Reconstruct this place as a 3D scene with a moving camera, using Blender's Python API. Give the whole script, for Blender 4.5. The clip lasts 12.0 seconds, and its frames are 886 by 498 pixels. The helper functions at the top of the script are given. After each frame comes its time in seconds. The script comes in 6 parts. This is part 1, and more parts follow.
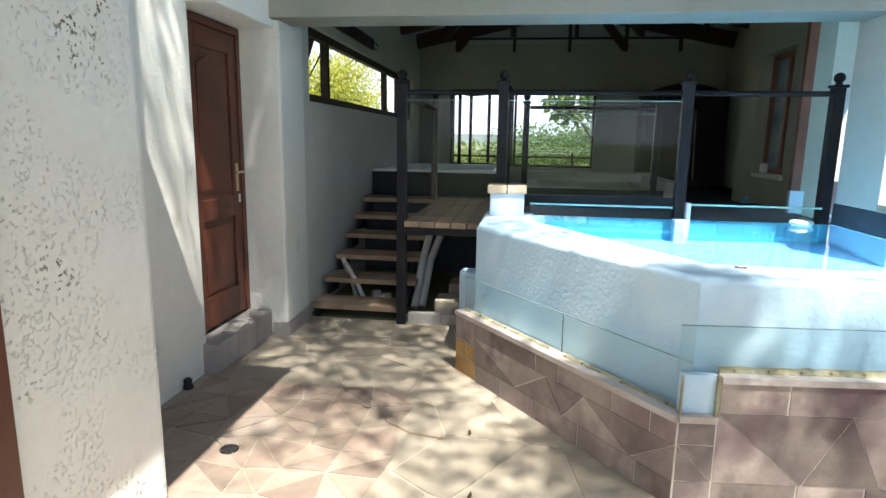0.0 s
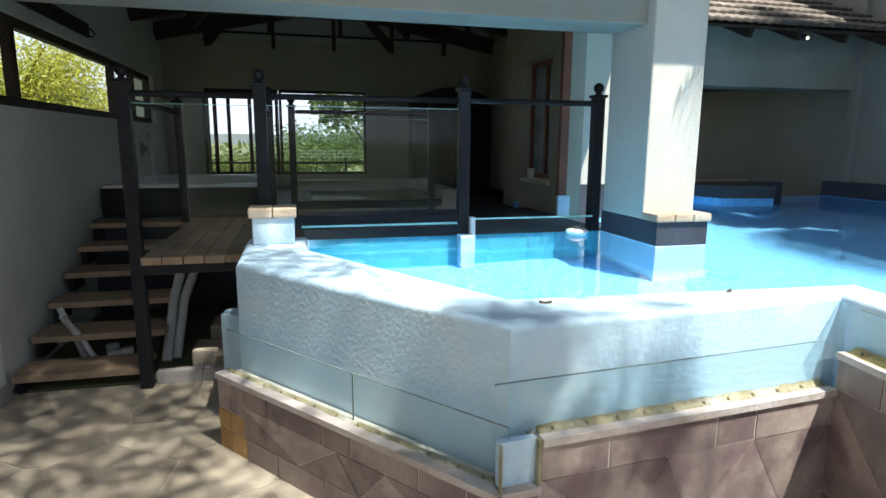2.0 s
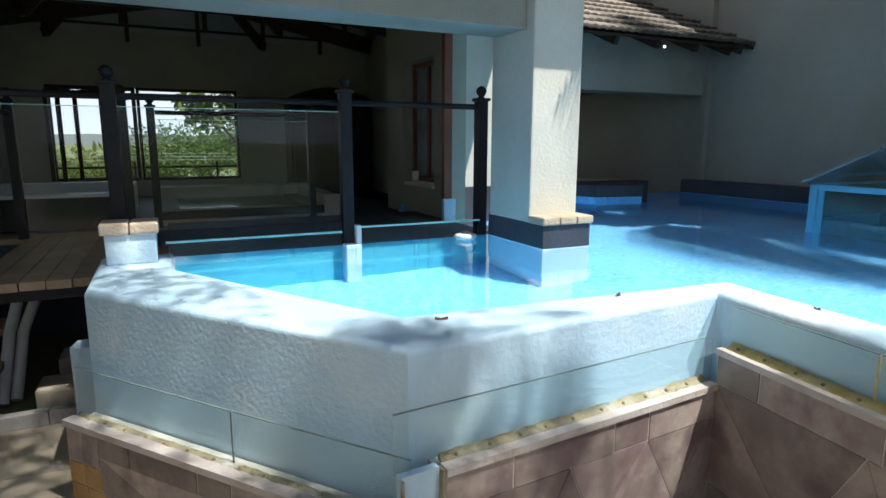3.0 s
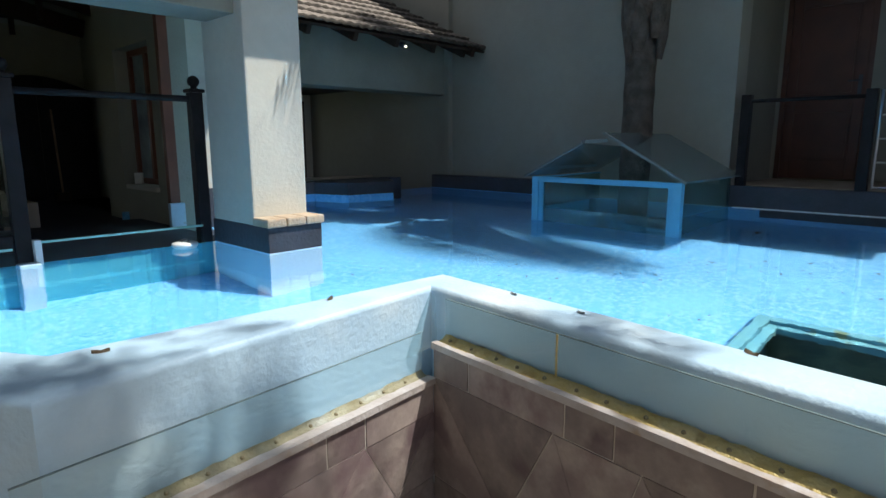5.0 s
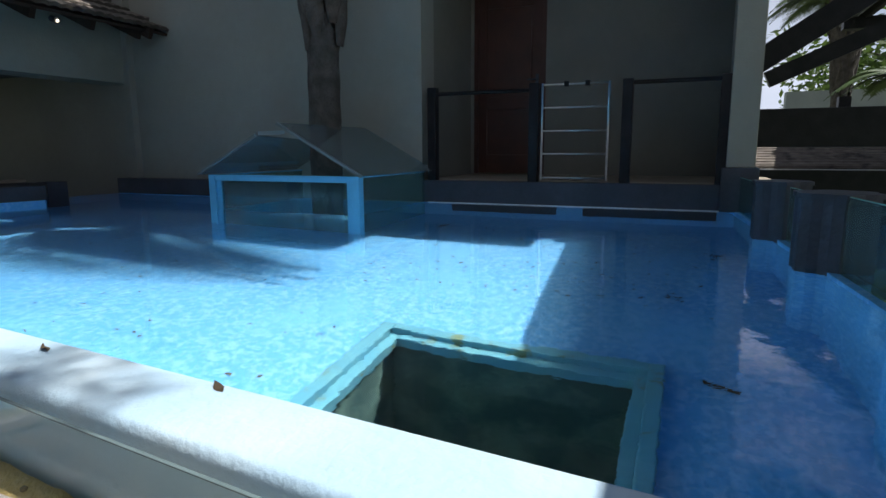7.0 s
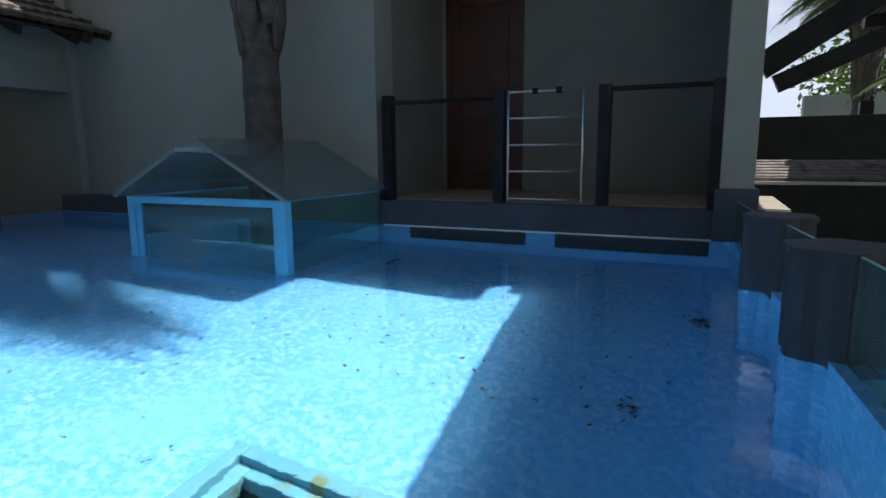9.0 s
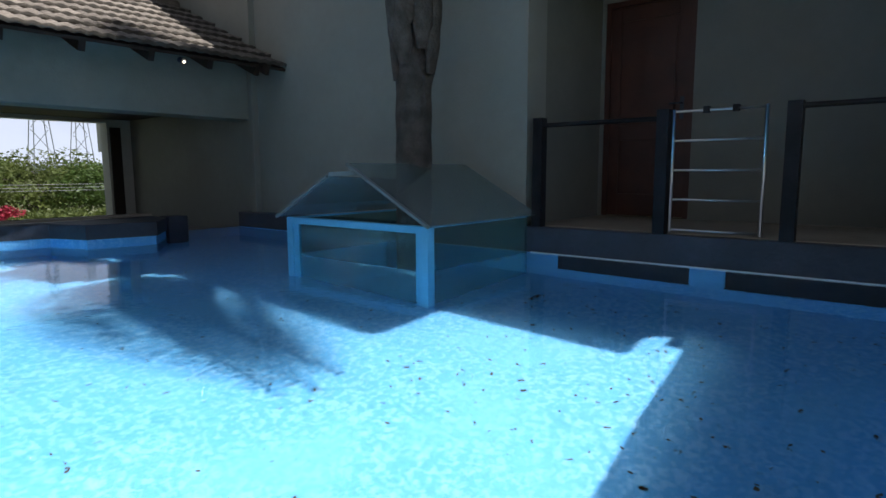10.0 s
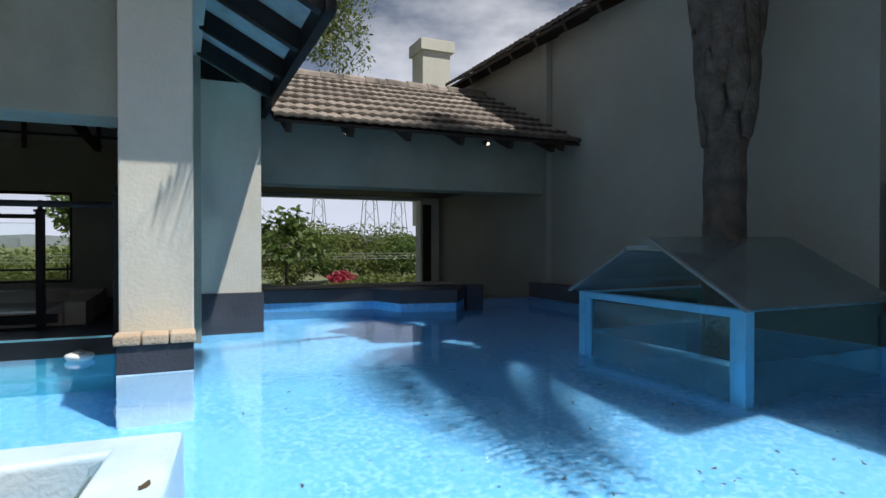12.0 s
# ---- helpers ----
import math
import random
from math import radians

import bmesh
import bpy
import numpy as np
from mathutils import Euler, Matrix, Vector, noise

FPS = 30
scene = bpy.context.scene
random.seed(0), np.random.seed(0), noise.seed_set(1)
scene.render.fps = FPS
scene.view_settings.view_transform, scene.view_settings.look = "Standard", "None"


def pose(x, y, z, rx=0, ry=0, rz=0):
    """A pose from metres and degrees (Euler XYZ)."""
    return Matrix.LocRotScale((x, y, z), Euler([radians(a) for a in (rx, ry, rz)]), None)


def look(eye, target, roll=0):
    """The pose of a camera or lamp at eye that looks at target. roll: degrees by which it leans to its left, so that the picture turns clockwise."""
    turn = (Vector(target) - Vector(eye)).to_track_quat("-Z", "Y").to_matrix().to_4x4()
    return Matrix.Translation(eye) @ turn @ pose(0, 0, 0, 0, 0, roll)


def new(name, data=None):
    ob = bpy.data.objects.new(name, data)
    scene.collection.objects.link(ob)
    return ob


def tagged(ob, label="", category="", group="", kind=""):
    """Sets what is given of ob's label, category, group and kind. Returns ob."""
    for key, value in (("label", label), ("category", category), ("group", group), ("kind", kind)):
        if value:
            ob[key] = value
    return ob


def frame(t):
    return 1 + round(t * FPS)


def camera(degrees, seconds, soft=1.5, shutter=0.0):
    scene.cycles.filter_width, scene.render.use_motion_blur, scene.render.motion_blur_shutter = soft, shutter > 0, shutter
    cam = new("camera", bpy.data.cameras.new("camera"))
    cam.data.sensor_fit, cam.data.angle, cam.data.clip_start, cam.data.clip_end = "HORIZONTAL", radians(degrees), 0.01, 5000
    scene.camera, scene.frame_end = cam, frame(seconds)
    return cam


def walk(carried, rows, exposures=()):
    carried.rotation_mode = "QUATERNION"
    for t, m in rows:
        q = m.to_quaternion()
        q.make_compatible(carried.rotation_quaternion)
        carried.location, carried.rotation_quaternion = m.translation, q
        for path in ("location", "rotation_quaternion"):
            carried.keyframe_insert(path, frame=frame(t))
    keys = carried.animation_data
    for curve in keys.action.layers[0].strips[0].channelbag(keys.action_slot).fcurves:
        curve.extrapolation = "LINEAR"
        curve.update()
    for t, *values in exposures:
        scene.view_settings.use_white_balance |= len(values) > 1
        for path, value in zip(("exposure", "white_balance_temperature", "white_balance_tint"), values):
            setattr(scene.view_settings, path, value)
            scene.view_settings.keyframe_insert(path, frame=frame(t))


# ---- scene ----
cam = camera(73.95, 12.0)
ROWS = [
    (0, -0.076, 0.075, 1.498, 7.81, -10.47, -0.92),
    (0.5, -0.121, 0.273, 1.505, 5.44, -10.40, -0.88),
    (1, -0.114, 0.426, 1.516, -1.24, -10.28, -0.71),
    (1.5, -0.074, 0.578, 1.555, -7.54, -10.20, -0.53),
    (2, -0.036, 0.708, 1.581, -13.80, -10.27, -0.37),
    (2.5, -0.013, 0.833, 1.609, -19.64, -10.23, -0.23),
    (4.5, 0.191, 0.911, 1.603, -41.23, -10.31, -0.06),
    (5, 0.381, 0.855, 1.590, -46.37, -10.31, 0.10),
    (5.5, 0.577, 0.765, 1.584, -51.52, -10.51, 0.27),
    (6, 0.851, 0.691, 1.581, -57.46, -10.55, 0.32),
    (6.5, 1.107, 0.582, 1.509, -62.98, -10.12, 0.26),
    (7, 1.339, 0.450, 1.459, -67.38, -9.66, 0.28),
    (7.5, 1.557, 0.312, 1.424, -69.31, -9.59, 0.41),
    (9.5, 2.327, 0.249, 1.593, -60.81, -8.80, 0.40),
    (10, 2.409, 0.324, 1.603, -50.86, -7.44, 0.20),
    (10.5, 2.459, 0.424, 1.615, -42.08, -5.77, 0.07),
    (11, 2.470, 0.466, 1.634, -34.67, -3.79, 0.08),
    (11.5, 2.462, 0.486, 1.632, -28.84, -1.93, 0.10),
    (12, 2.424, 0.501, 1.624, -24.00, -0.55, 0.02),
]
walk(cam, [(t, pose(x, y, z, 90 + pitch, roll, yaw)) for t, x, y, z, yaw, pitch, roll in ROWS],
     exposures=[(0.0, 1.62, 6500, 6), (1.0, 1.36, 6500, 6), (2.0, 1.03, 6450, 6), (4.5, 0.27, 6400, 8), (7.5, 0.20, 6280, 10), (9.5, 0.33, 6200, 10), (12.0, 0.08, 6400, 10)])

# ---- light ----
SUN_TO = Vector((0.28, -0.43, 1.0)).normalized()
world = bpy.data.worlds.new("sky")
scene.world = world
world.use_nodes = True
wn = world.node_tree.nodes
sky = wn.new("ShaderNodeTexSky")
sky.sky_type, sky.sun_disc = "NISHITA", False
sky.dust_density, sky.ozone_density = 0.3, 2.0
sky.sun_elevation = math.asin(SUN_TO.z)
sky.sun_rotation = math.atan2(SUN_TO.x, SUN_TO.y)
wn["Background"].inputs["Strength"].default_value = 0.044
wl = world.node_tree.links
# broken white cloud over the blue
coord, squash, puff, cut, blend = (wn.new("ShaderNode" + k) for k in ("TexCoord", "Mapping", "TexNoise", "MapRange", "Mix"))
squash.inputs["Scale"].default_value, squash.inputs["Location"].default_value = (1.0, 1.0, 2.4), (0.35, 0.1, 0.0)
puff.inputs["Scale"].default_value, puff.inputs["Detail"].default_value = 2.6, 9.0
cut.inputs[1].default_value, cut.inputs[2].default_value = 0.49, 0.68
blend.data_type = "RGBA"
blend.inputs[7].default_value = (16.0, 16.1, 17.3, 1)
wl.new(coord.outputs["Generated"], squash.inputs["Vector"])
wl.new(squash.outputs[0], puff.inputs["Vector"])
wl.new(puff.outputs["Fac"], cut.inputs[0])
wl.new(cut.outputs[0], blend.inputs[0])
wl.new(sky.outputs[0], blend.inputs[6])
# pale lavender haze low over the horizon
split, low, haze = (wn.new("ShaderNode" + k) for k in ("SeparateXYZ", "MapRange", "Mix"))
low.inputs[1].default_value, low.inputs[2].default_value, low.inputs[3].default_value, low.inputs[4].default_value = 0.02, 0.34, 0.85, 0.0
haze.data_type = "RGBA"
haze.inputs[7].default_value = (15.5, 16.6, 20.0, 1)
wl.new(coord.outputs["Generated"], split.inputs[0])
wl.new(split.outputs["Z"], low.inputs[0])
wl.new(low.outputs[0], haze.inputs[0])
wl.new(blend.outputs[2], haze.inputs[6])
wl.new(haze.outputs[2], wn["Background"].inputs["Color"])
sun = new("sun", bpy.data.lights.new("sun", "SUN"))
sun.data.energy, sun.data.angle, sun.data.color = 5.0, radians(0.5), (1.0, 0.96, 0.88)
sun.matrix_world = look(SUN_TO * 30, (0, 0, 0))


# ---- materials ----
def mat(name, colour, rough=0.7, colour2=None, scale=4.0, bump=0.0, bump_scale=40.0, metal=0.0, detail=6.0, contrast=(0.35, 0.65),
        spread=0.0, stain=None, stain_scale=1.2, stain_cut=(0.55, 0.7)):
    """A procedural surface: two colours mixed by noise, an optional stain, fine bump, and a shift of value from piece to piece."""
    m = bpy.data.materials.new(name)
    m.use_nodes = True
    nt = m.node_tree
    N, L = nt.nodes, nt.links
    b = N["Principled BSDF"]
    b.inputs["Roughness"].default_value = rough
    b.inputs["Metallic"].default_value = metal
    tc = N.new("ShaderNodeTexCoord")

    def ramp_noise(s, cut, det):
        n = N.new("ShaderNodeTexNoise")
        n.inputs["Scale"].default_value, n.inputs["Detail"].default_value = s, det
        L.new(tc.outputs["Object"], n.inputs["Vector"])
        r = N.new("ShaderNodeMapRange")
        r.inputs[1].default_value, r.inputs[2].default_value = cut
        L.new(n.outputs["Fac"], r.inputs[0])
        return n, r

    def mix(a, c, fac):
        x = N.new("ShaderNodeMix")
        x.data_type = "RGBA"
        for sock, val in ((x.inputs[6], a), (x.inputs[7], c)):
            if isinstance(val, tuple):
                sock.default_value = (*val, 1)
            else:
                L.new(val, sock)
        L.new(fac, x.inputs[0])
        return x.outputs[2]

    out = None
    n, r = ramp_noise(scale, contrast, detail)
    out = mix(colour, colour2 or tuple(c * 0.86 for c in colour), r.outputs[0])
    n2, r2 = ramp_noise(scale * 9, (0.3, 0.75), 3.0)
    fine = N.new("ShaderNodeMath")
    fine.operation = "MULTIPLY"
    fine.inputs[1].default_value = 0.35
    L.new(r2.outputs[0], fine.inputs[0])
    out = mix(out, tuple(c * 0.8 for c in colour), fine.outputs[0])
    if stain:
        n3, r3 = ramp_noise(stain_scale, stain_cut, 8.0)
        out = mix(out, stain, r3.outputs[0])
    if spread:
        oi = N.new("ShaderNodeObjectInfo")
        rr = N.new("ShaderNodeMapRange")
        rr.inputs[3].default_value, rr.inputs[4].default_value = 1 - spread, 1 + spread
        L.new(oi.outputs["Random"], rr.inputs[0])
        h = N.new("ShaderNodeHueSaturation")
        L.new(rr.outputs[0], h.inputs["Value"])
        L.new(out, h.inputs["Color"])
        out = h.outputs[0]
    L.new(out, b.inputs["Base Color"])
    if bump:
        nb = N.new("ShaderNodeTexNoise")
        nb.inputs["Scale"].default_value, nb.inputs["Detail"].default_value = bump_scale, 5.0
        L.new(tc.outputs["Object"], nb.inputs["Vector"])
        bp = N.new("ShaderNodeBump")
        bp.inputs["Strength"].default_value, bp.inputs["Distance"].default_value = bump, 0.02
        L.new(nb.outputs["Fac"], bp.inputs["Height"])
        L.new(bp.outputs[0], b.inputs["Normal"])
    return m


def glass_mat(name, tint, ior=1.45, rough=0.0, alpha_diffuse=0.0):
    """Thin clear sheet: mostly see-through, glossier at a glancing angle."""
    m = bpy.data.materials.new(name)
    m.use_nodes = True
    N, L = m.node_tree.nodes, m.node_tree.links
    N.remove(N["Principled BSDF"])
    tr, gl, lw, pw, mu, ad, mx = (N.new("ShaderNode" + k) for k in ("BsdfTransparent", "BsdfGlossy", "LayerWeight", "Math", "Math", "Math", "MixShader"))
    tr.inputs[0].default_value = (*tint, 1)
    gl.inputs["Roughness"].default_value = rough
    lw.inputs["Blend"].default_value = 0.5
    pw.operation, mu.operation, ad.operation = "POWER", "MULTIPLY", "ADD"
    pw.inputs[1].default_value, mu.inputs[1].default_value, ad.inputs[1].default_value = 4.0, 0.55, ((ior - 1) / (ior + 1)) ** 2
    L.new(lw.outputs["Facing"], pw.inputs[0])
    L.new(pw.outputs[0], mu.inputs[0])
    L.new(mu.outputs[0], ad.inputs[0])
    L.new(ad.outputs[0], mx.inputs[0])
    L.new(tr.outputs[0], mx.inputs[1])
    L.new(gl.outputs[0], mx.inputs[2])
    last = mx
    if alpha_diffuse:
        df, m2 = N.new("ShaderNodeBsdfDiffuse"), N.new("ShaderNodeMixShader")
        df.inputs[0].default_value = (0.58, 0.70, 0.76, 1)
        tc, no, rg = N.new("ShaderNodeTexCoord"), N.new("ShaderNodeTexNoise"), N.new("ShaderNodeMapRange")
        no.inputs["Scale"].default_value, no.inputs["Detail"].default_value = 3.0, 6.0
        rg.inputs[1].default_value, rg.inputs[2].default_value, rg.inputs[4].default_value = 0.3, 0.7, alpha_diffuse
        rg.inputs[3].default_value = alpha_diffuse * 0.4
        L.new(tc.outputs["Object"], no.inputs["Vector"])
        L.new(no.outputs["Fac"], rg.inputs[0])
        L.new(rg.outputs[0], m2.inputs[0])
        L.new(mx.outputs[0], m2.inputs[1])
        L.new(df.outputs[0], m2.inputs[2])
        last = m2
    L.new(last.outputs[0], N["Material Output"].inputs[0])
    return m


STUCCO = mat("stucco", (0.62, 0.60, 0.53), 0.9, (0.56, 0.545, 0.48), 2.0, 0.16, 45)
# House plaster darkened below STUCCO; the wall's shade sits in this colour.
STUCCO_HOUSE_SHADED = mat("stucco_house_shaded", (0.31, 0.305, 0.27), 0.9, (0.275, 0.27, 0.24), 1.4, 0.16, 45)
# Same plaster darker again, with the veranda's deep shade painted in.
STUCCO_DEEP_SHADE = mat("stucco_veranda_shaded", (0.21, 0.205, 0.18), 0.9, (0.18, 0.175, 0.155), 1.4, 0.16, 45)
STUCCO_OUT = mat("stucco_old", (0.80, 0.79, 0.74), 0.92, (0.73, 0.72, 0.67), 1.6, 0.25, 40, stain=(0.56, 0.54, 0.48), stain_scale=2.2, stain_cut=(0.62, 0.75))
STUCCO_ROUGH = mat("stucco_flaking", (0.82, 0.815, 0.78), 0.95, (0.77, 0.765, 0.72), 2.2, 0.12, 60)


def flaking(m, chip_colour, scale, edge):
    """Chipped paint: clusters of small sunken flakes, a few of them down to the dark render."""
    N, L = m.node_tree.nodes, m.node_tree.links
    b = N["Principled BSDF"]
    tc = N.new("ShaderNodeTexCoord")

    def field(sc, det, lo, hi, shift):
        mp, n, r = N.new("ShaderNodeMapping"), N.new("ShaderNodeTexNoise"), N.new("ShaderNodeMapRange")
        mp.inputs["Location"].default_value = (shift, shift * 0.7, shift * 1.3)
        n.inputs["Scale"].default_value, n.inputs["Detail"].default_value = sc, det
        r.inputs[1].default_value, r.inputs[2].default_value = lo, hi
        L.new(tc.outputs["Object"], mp.inputs[0])
        L.new(mp.outputs[0], n.inputs["Vector"])
        L.new(n.outputs["Fac"], r.inputs[0])
        return r.outputs[0]

    def times(a, c):
        x = N.new("ShaderNodeMath")
        x.operation = "MULTIPLY"
        L.new(a, x.inputs[0])
        L.new(c, x.inputs[1])
        return x.outputs[0]
    chip = times(field(scale, 5.0, edge, edge + 0.03, 0.0), field(1.9, 2.0, 0.47, 0.60, 4.0))
    dark = times(chip, field(6.0, 3.0, 0.55, 0.62, 9.0))
    mx = N.new("ShaderNodeMix")
    mx.data_type = "RGBA"
    old = b.inputs["Base Color"].links[0].from_socket
    L.new(old, mx.inputs[6])
    mx.inputs[7].default_value = (*chip_colour, 1)
    L.new(dark, mx.inputs[0])
    L.new(mx.outputs[2], b.inputs["Base Color"])
    bp = N.new("ShaderNodeBump")
    bp.invert = True
    bp.inputs["Strength"].default_value, bp.inputs["Distance"].default_value = 0.9, 0.012
    L.new(chip, bp.inputs["Height"])
    if b.inputs["Normal"].links:
        L.new(b.inputs["Normal"].links[0].from_socket, bp.inputs["Normal"])
    L.new(bp.outputs[0], b.inputs["Normal"])
    return m


flaking(STUCCO_ROUGH, (0.20, 0.17, 0.13), 62.0, 0.585)
# Lighter version of the spa plaster, bounced light included in the colour.
STUCCO_SIDE_LIT = mat("stucco_stair_wall_lit", (0.66, 0.66, 0.60), 0.9, (0.58, 0.58, 0.52), 1.5, 0.3, 50)
# Beam plaster darkened as a whole to stand in for its shade.
STUCCO_BEAM_SHADED = mat("stucco_beam_shaded", (0.30, 0.305, 0.265), 0.9, (0.25, 0.255, 0.22), 1.8, 0.2, 45, stain=(0.22, 0.225, 0.195), stain_scale=1.7)
# Spa room plaster; its darker tone holds the dimness of the room.
STUCCO_IN_SHADED = mat("stucco_inside_shaded", (0.36, 0.36, 0.30), 0.9, (0.31, 0.31, 0.26), 1.5, 0.3, 50)
GABLE = mat("gable_paint", (0.40, 0.43, 0.43), 0.9, None, 2.0)
BLUE = mat("pool_blue_paint", (0.50, 0.68, 0.83), 0.5, (0.45, 0.635, 0.81), 3.0, 0.22, 46, stain=(0.63, 0.75, 0.83), stain_scale=1.6, stain_cut=(0.5, 0.68))
# Paler flecks in the blue imitate light rippling through the water.
BASIN = mat("pool_basin_paint_flecked", (0.11, 0.405, 0.75), 0.6, (0.26, 0.555, 0.84), 32.0, 0.5, 26, contrast=(0.45, 0.63), stain=(0.16, 0.475, 0.79), stain_scale=1.3, stain_cut=(0.5, 0.7))
TEAL_SIDE = mat("teal_pool_paint", (0.06, 0.40, 0.52), 0.6, (0.10, 0.47, 0.58), 9.0, 0.3, 30)
FRAMEBLUE = mat("frame_blue_paint", (0.12, 0.42, 0.66), 0.45, (0.16, 0.47, 0.68), 4.0, 0.15, 30)
TILE = mat("purple_slate", (0.225, 0.178, 0.17), 0.38, (0.36, 0.295, 0.265), 4.5, 0.25, 18, contrast=(0.42, 0.6), spread=0.34, stain=(0.165, 0.115, 0.12), stain_scale=5.0, stain_cut=(0.5, 0.66))
GROUT_PALE = mat("pale_grout", (0.62, 0.57, 0.50), 0.9, (0.54, 0.49, 0.43), 8.0, 0.4, 60)
GROUT = mat("grout", (0.45, 0.39, 0.315), 0.9, None, 8.0, 0.4, 60)
RUSTY = mat("rusty_stone", (0.42, 0.22, 0.07), 0.7, (0.50, 0.33, 0.14), 6.0, 0.4, 30, spread=0.2)
PAVE = mat("sandstone_paving", (0.31, 0.26, 0.205), 0.6, (0.38, 0.33, 0.265), 2.0, 0.25, 22, spread=0.14, stain=(0.25, 0.21, 0.165), stain_scale=2.6)
STEP_STONE = mat("lavender_step_stone", (0.32, 0.29, 0.285), 0.65, (0.40, 0.37, 0.35), 5.0, 0.3, 40, spread=0.1)
PAVE_PINK = mat("pink_paving", (0.265, 0.19, 0.155), 0.55, (0.31, 0.25, 0.20), 3.0, 0.35, 25, spread=0.25, stain=(0.30, 0.24, 0.21), stain_scale=3.0)
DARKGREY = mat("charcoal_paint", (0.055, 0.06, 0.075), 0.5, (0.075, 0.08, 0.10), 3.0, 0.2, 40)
BLACK = mat("black_paint", (0.014, 0.015, 0.018), 0.45, (0.024, 0.024, 0.028), 6.0, 0.15, 30)
DECKWOOD = mat("weathered_deck", (0.38, 0.275, 0.18), 0.8, (0.28, 0.195, 0.125), 5.0, 0.5, 35, spread=0.2)
DOORWOOD_DARK = mat("dark_mahogany", (0.075, 0.024, 0.014), 0.45, (0.05, 0.017, 0.011), 4.0, 0.15, 20)
DOORWOOD = mat("mahogany", (0.12, 0.036, 0.02), 0.42, (0.08, 0.026, 0.016), 4.0, 0.15, 20)
REDWOOD = mat("red_brown_frame", (0.20, 0.07, 0.04), 0.5, (0.14, 0.05, 0.03), 5.0)
DARKWOOD = mat("dark_stained_timber", (0.035, 0.026, 0.021), 0.6, (0.05, 0.036, 0.028), 6.0, 0.3, 25)
STEEL = mat("stainless", (0.55, 0.55, 0.55), 0.32, None, 10.0, metal=1.0)
BRASS = mat("brass", (0.7, 0.6, 0.4), 0.3, None, 10.0, metal=1.0)
WHITE = mat("white_plastic", (0.8, 0.8, 0.78), 0.4, None, 10.0)
LEDGE = mat("pale_ledge", (0.50, 0.46, 0.45), 0.5, (0.38, 0.32, 0.28), 7.0, 0.3, 50, stain=(0.34, 0.24, 0.15), stain_scale=6.0, stain_cut=(0.6, 0.7))
GLUE_PALE = mat("pale_sealant", (0.33, 0.315, 0.22), 0.5, (0.23, 0.20, 0.11), 9.0, 0.6, 60, stain=(0.48, 0.50, 0.47), stain_scale=4.0)
GLUE = mat("yellowed_sealant", (0.60, 0.44, 0.14), 0.5, (0.66, 0.55, 0.28), 9.0, 0.6, 60, stain=(0.36, 0.20, 0.06), stain_scale=8.0, stain_cut=(0.57, 0.68))
BOLT = mat("corroded_bolt", (0.20, 0.17, 0.10), 0.6, (0.30, 0.24, 0.13), 30.0)
SHEET_EDGE = mat("sheet_edge", (0.16, 0.22, 0.23), 0.25, None, 10.0)
GLASS_EDGE = mat("green_glass_edge", (0.30, 0.62, 0.55), 0.15, (0.42, 0.72, 0.66), 8.0)
ROOFTILE = mat("concrete_roof_tile", (0.19, 0.155, 0.135), 0.85, (0.32, 0.275, 0.235), 7.0, 0.5, 40, spread=0.32, stain=(0.085, 0.075, 0.068), stain_scale=5.0, stain_cut=(0.55, 0.68))
# Lip faces darkened to draw the course lines: lip shadow plus dirt.
TILE_LIP = mat("shaded_dirty_tile_lip", (0.055, 0.048, 0.042), 0.9, (0.10, 0.085, 0.07), 9.0, 0.4, 40)
BARK = mat("palm_bark", (0.06, 0.05, 0.043), 0.95, (0.125, 0.105, 0.09), 9.0, 1.0, 30)
LEAF = mat("leaf", (0.07, 0.12, 0.025), 0.5, (0.11, 0.17, 0.04), 3.0)
LEAF_PALE = mat("leaf_pale", (0.16, 0.19, 0.05), 0.6, (0.10, 0.14, 0.035), 2.0)
LEAF_GOLD = mat("leaf_gold", (0.44, 0.44, 0.06), 0.6, (0.32, 0.36, 0.06), 2.0)
FROND = mat("frond", (0.06, 0.10, 0.03), 0.5, (0.09, 0.14, 0.04), 4.0)
GRASS = mat("lawn", (0.10, 0.20, 0.03), 0.9, (0.07, 0.14, 0.03), 5.0)
EARTH = mat("veld", (0.16, 0.16, 0.08), 0.95, (0.10, 0.14, 0.06), 0.05)
for _m in (LEAF, LEAF_PALE, LEAF_GOLD):
    # thin leaves let light through
    _n, _l = _m.node_tree.nodes, _m.node_tree.links
    _b = _n["Principled BSDF"]
    _t, _x = _n.new("ShaderNodeBsdfTranslucent"), _n.new("ShaderNodeMixShader")
    _x.inputs[0].default_value = 0.4
    _l.new(_b.inputs["Base Color"].links[0].from_socket, _t.inputs["Color"])
    _l.new(_b.outputs[0], _x.inputs[1])
    _l.new(_t.outputs[0], _x.inputs[2])
    _l.new(_x.outputs[0], _n["Material Output"].inputs[0])
GLASS = glass_mat("clear_glass", (0.95, 0.98, 0.97), 1.22)
ACRYLIC = glass_mat("hazy_acrylic", (0.92, 0.97, 0.98), 1.4, 0.05, 0.09)
CANOPY = glass_mat("milky_roof_sheet", (0.35, 0.50, 0.52), 1.45, 0.1, 0.75)
GREENGLASS = glass_mat("dusty_green_glass", (0.58, 0.76, 0.74), 1.5, 0.02, 0.07)
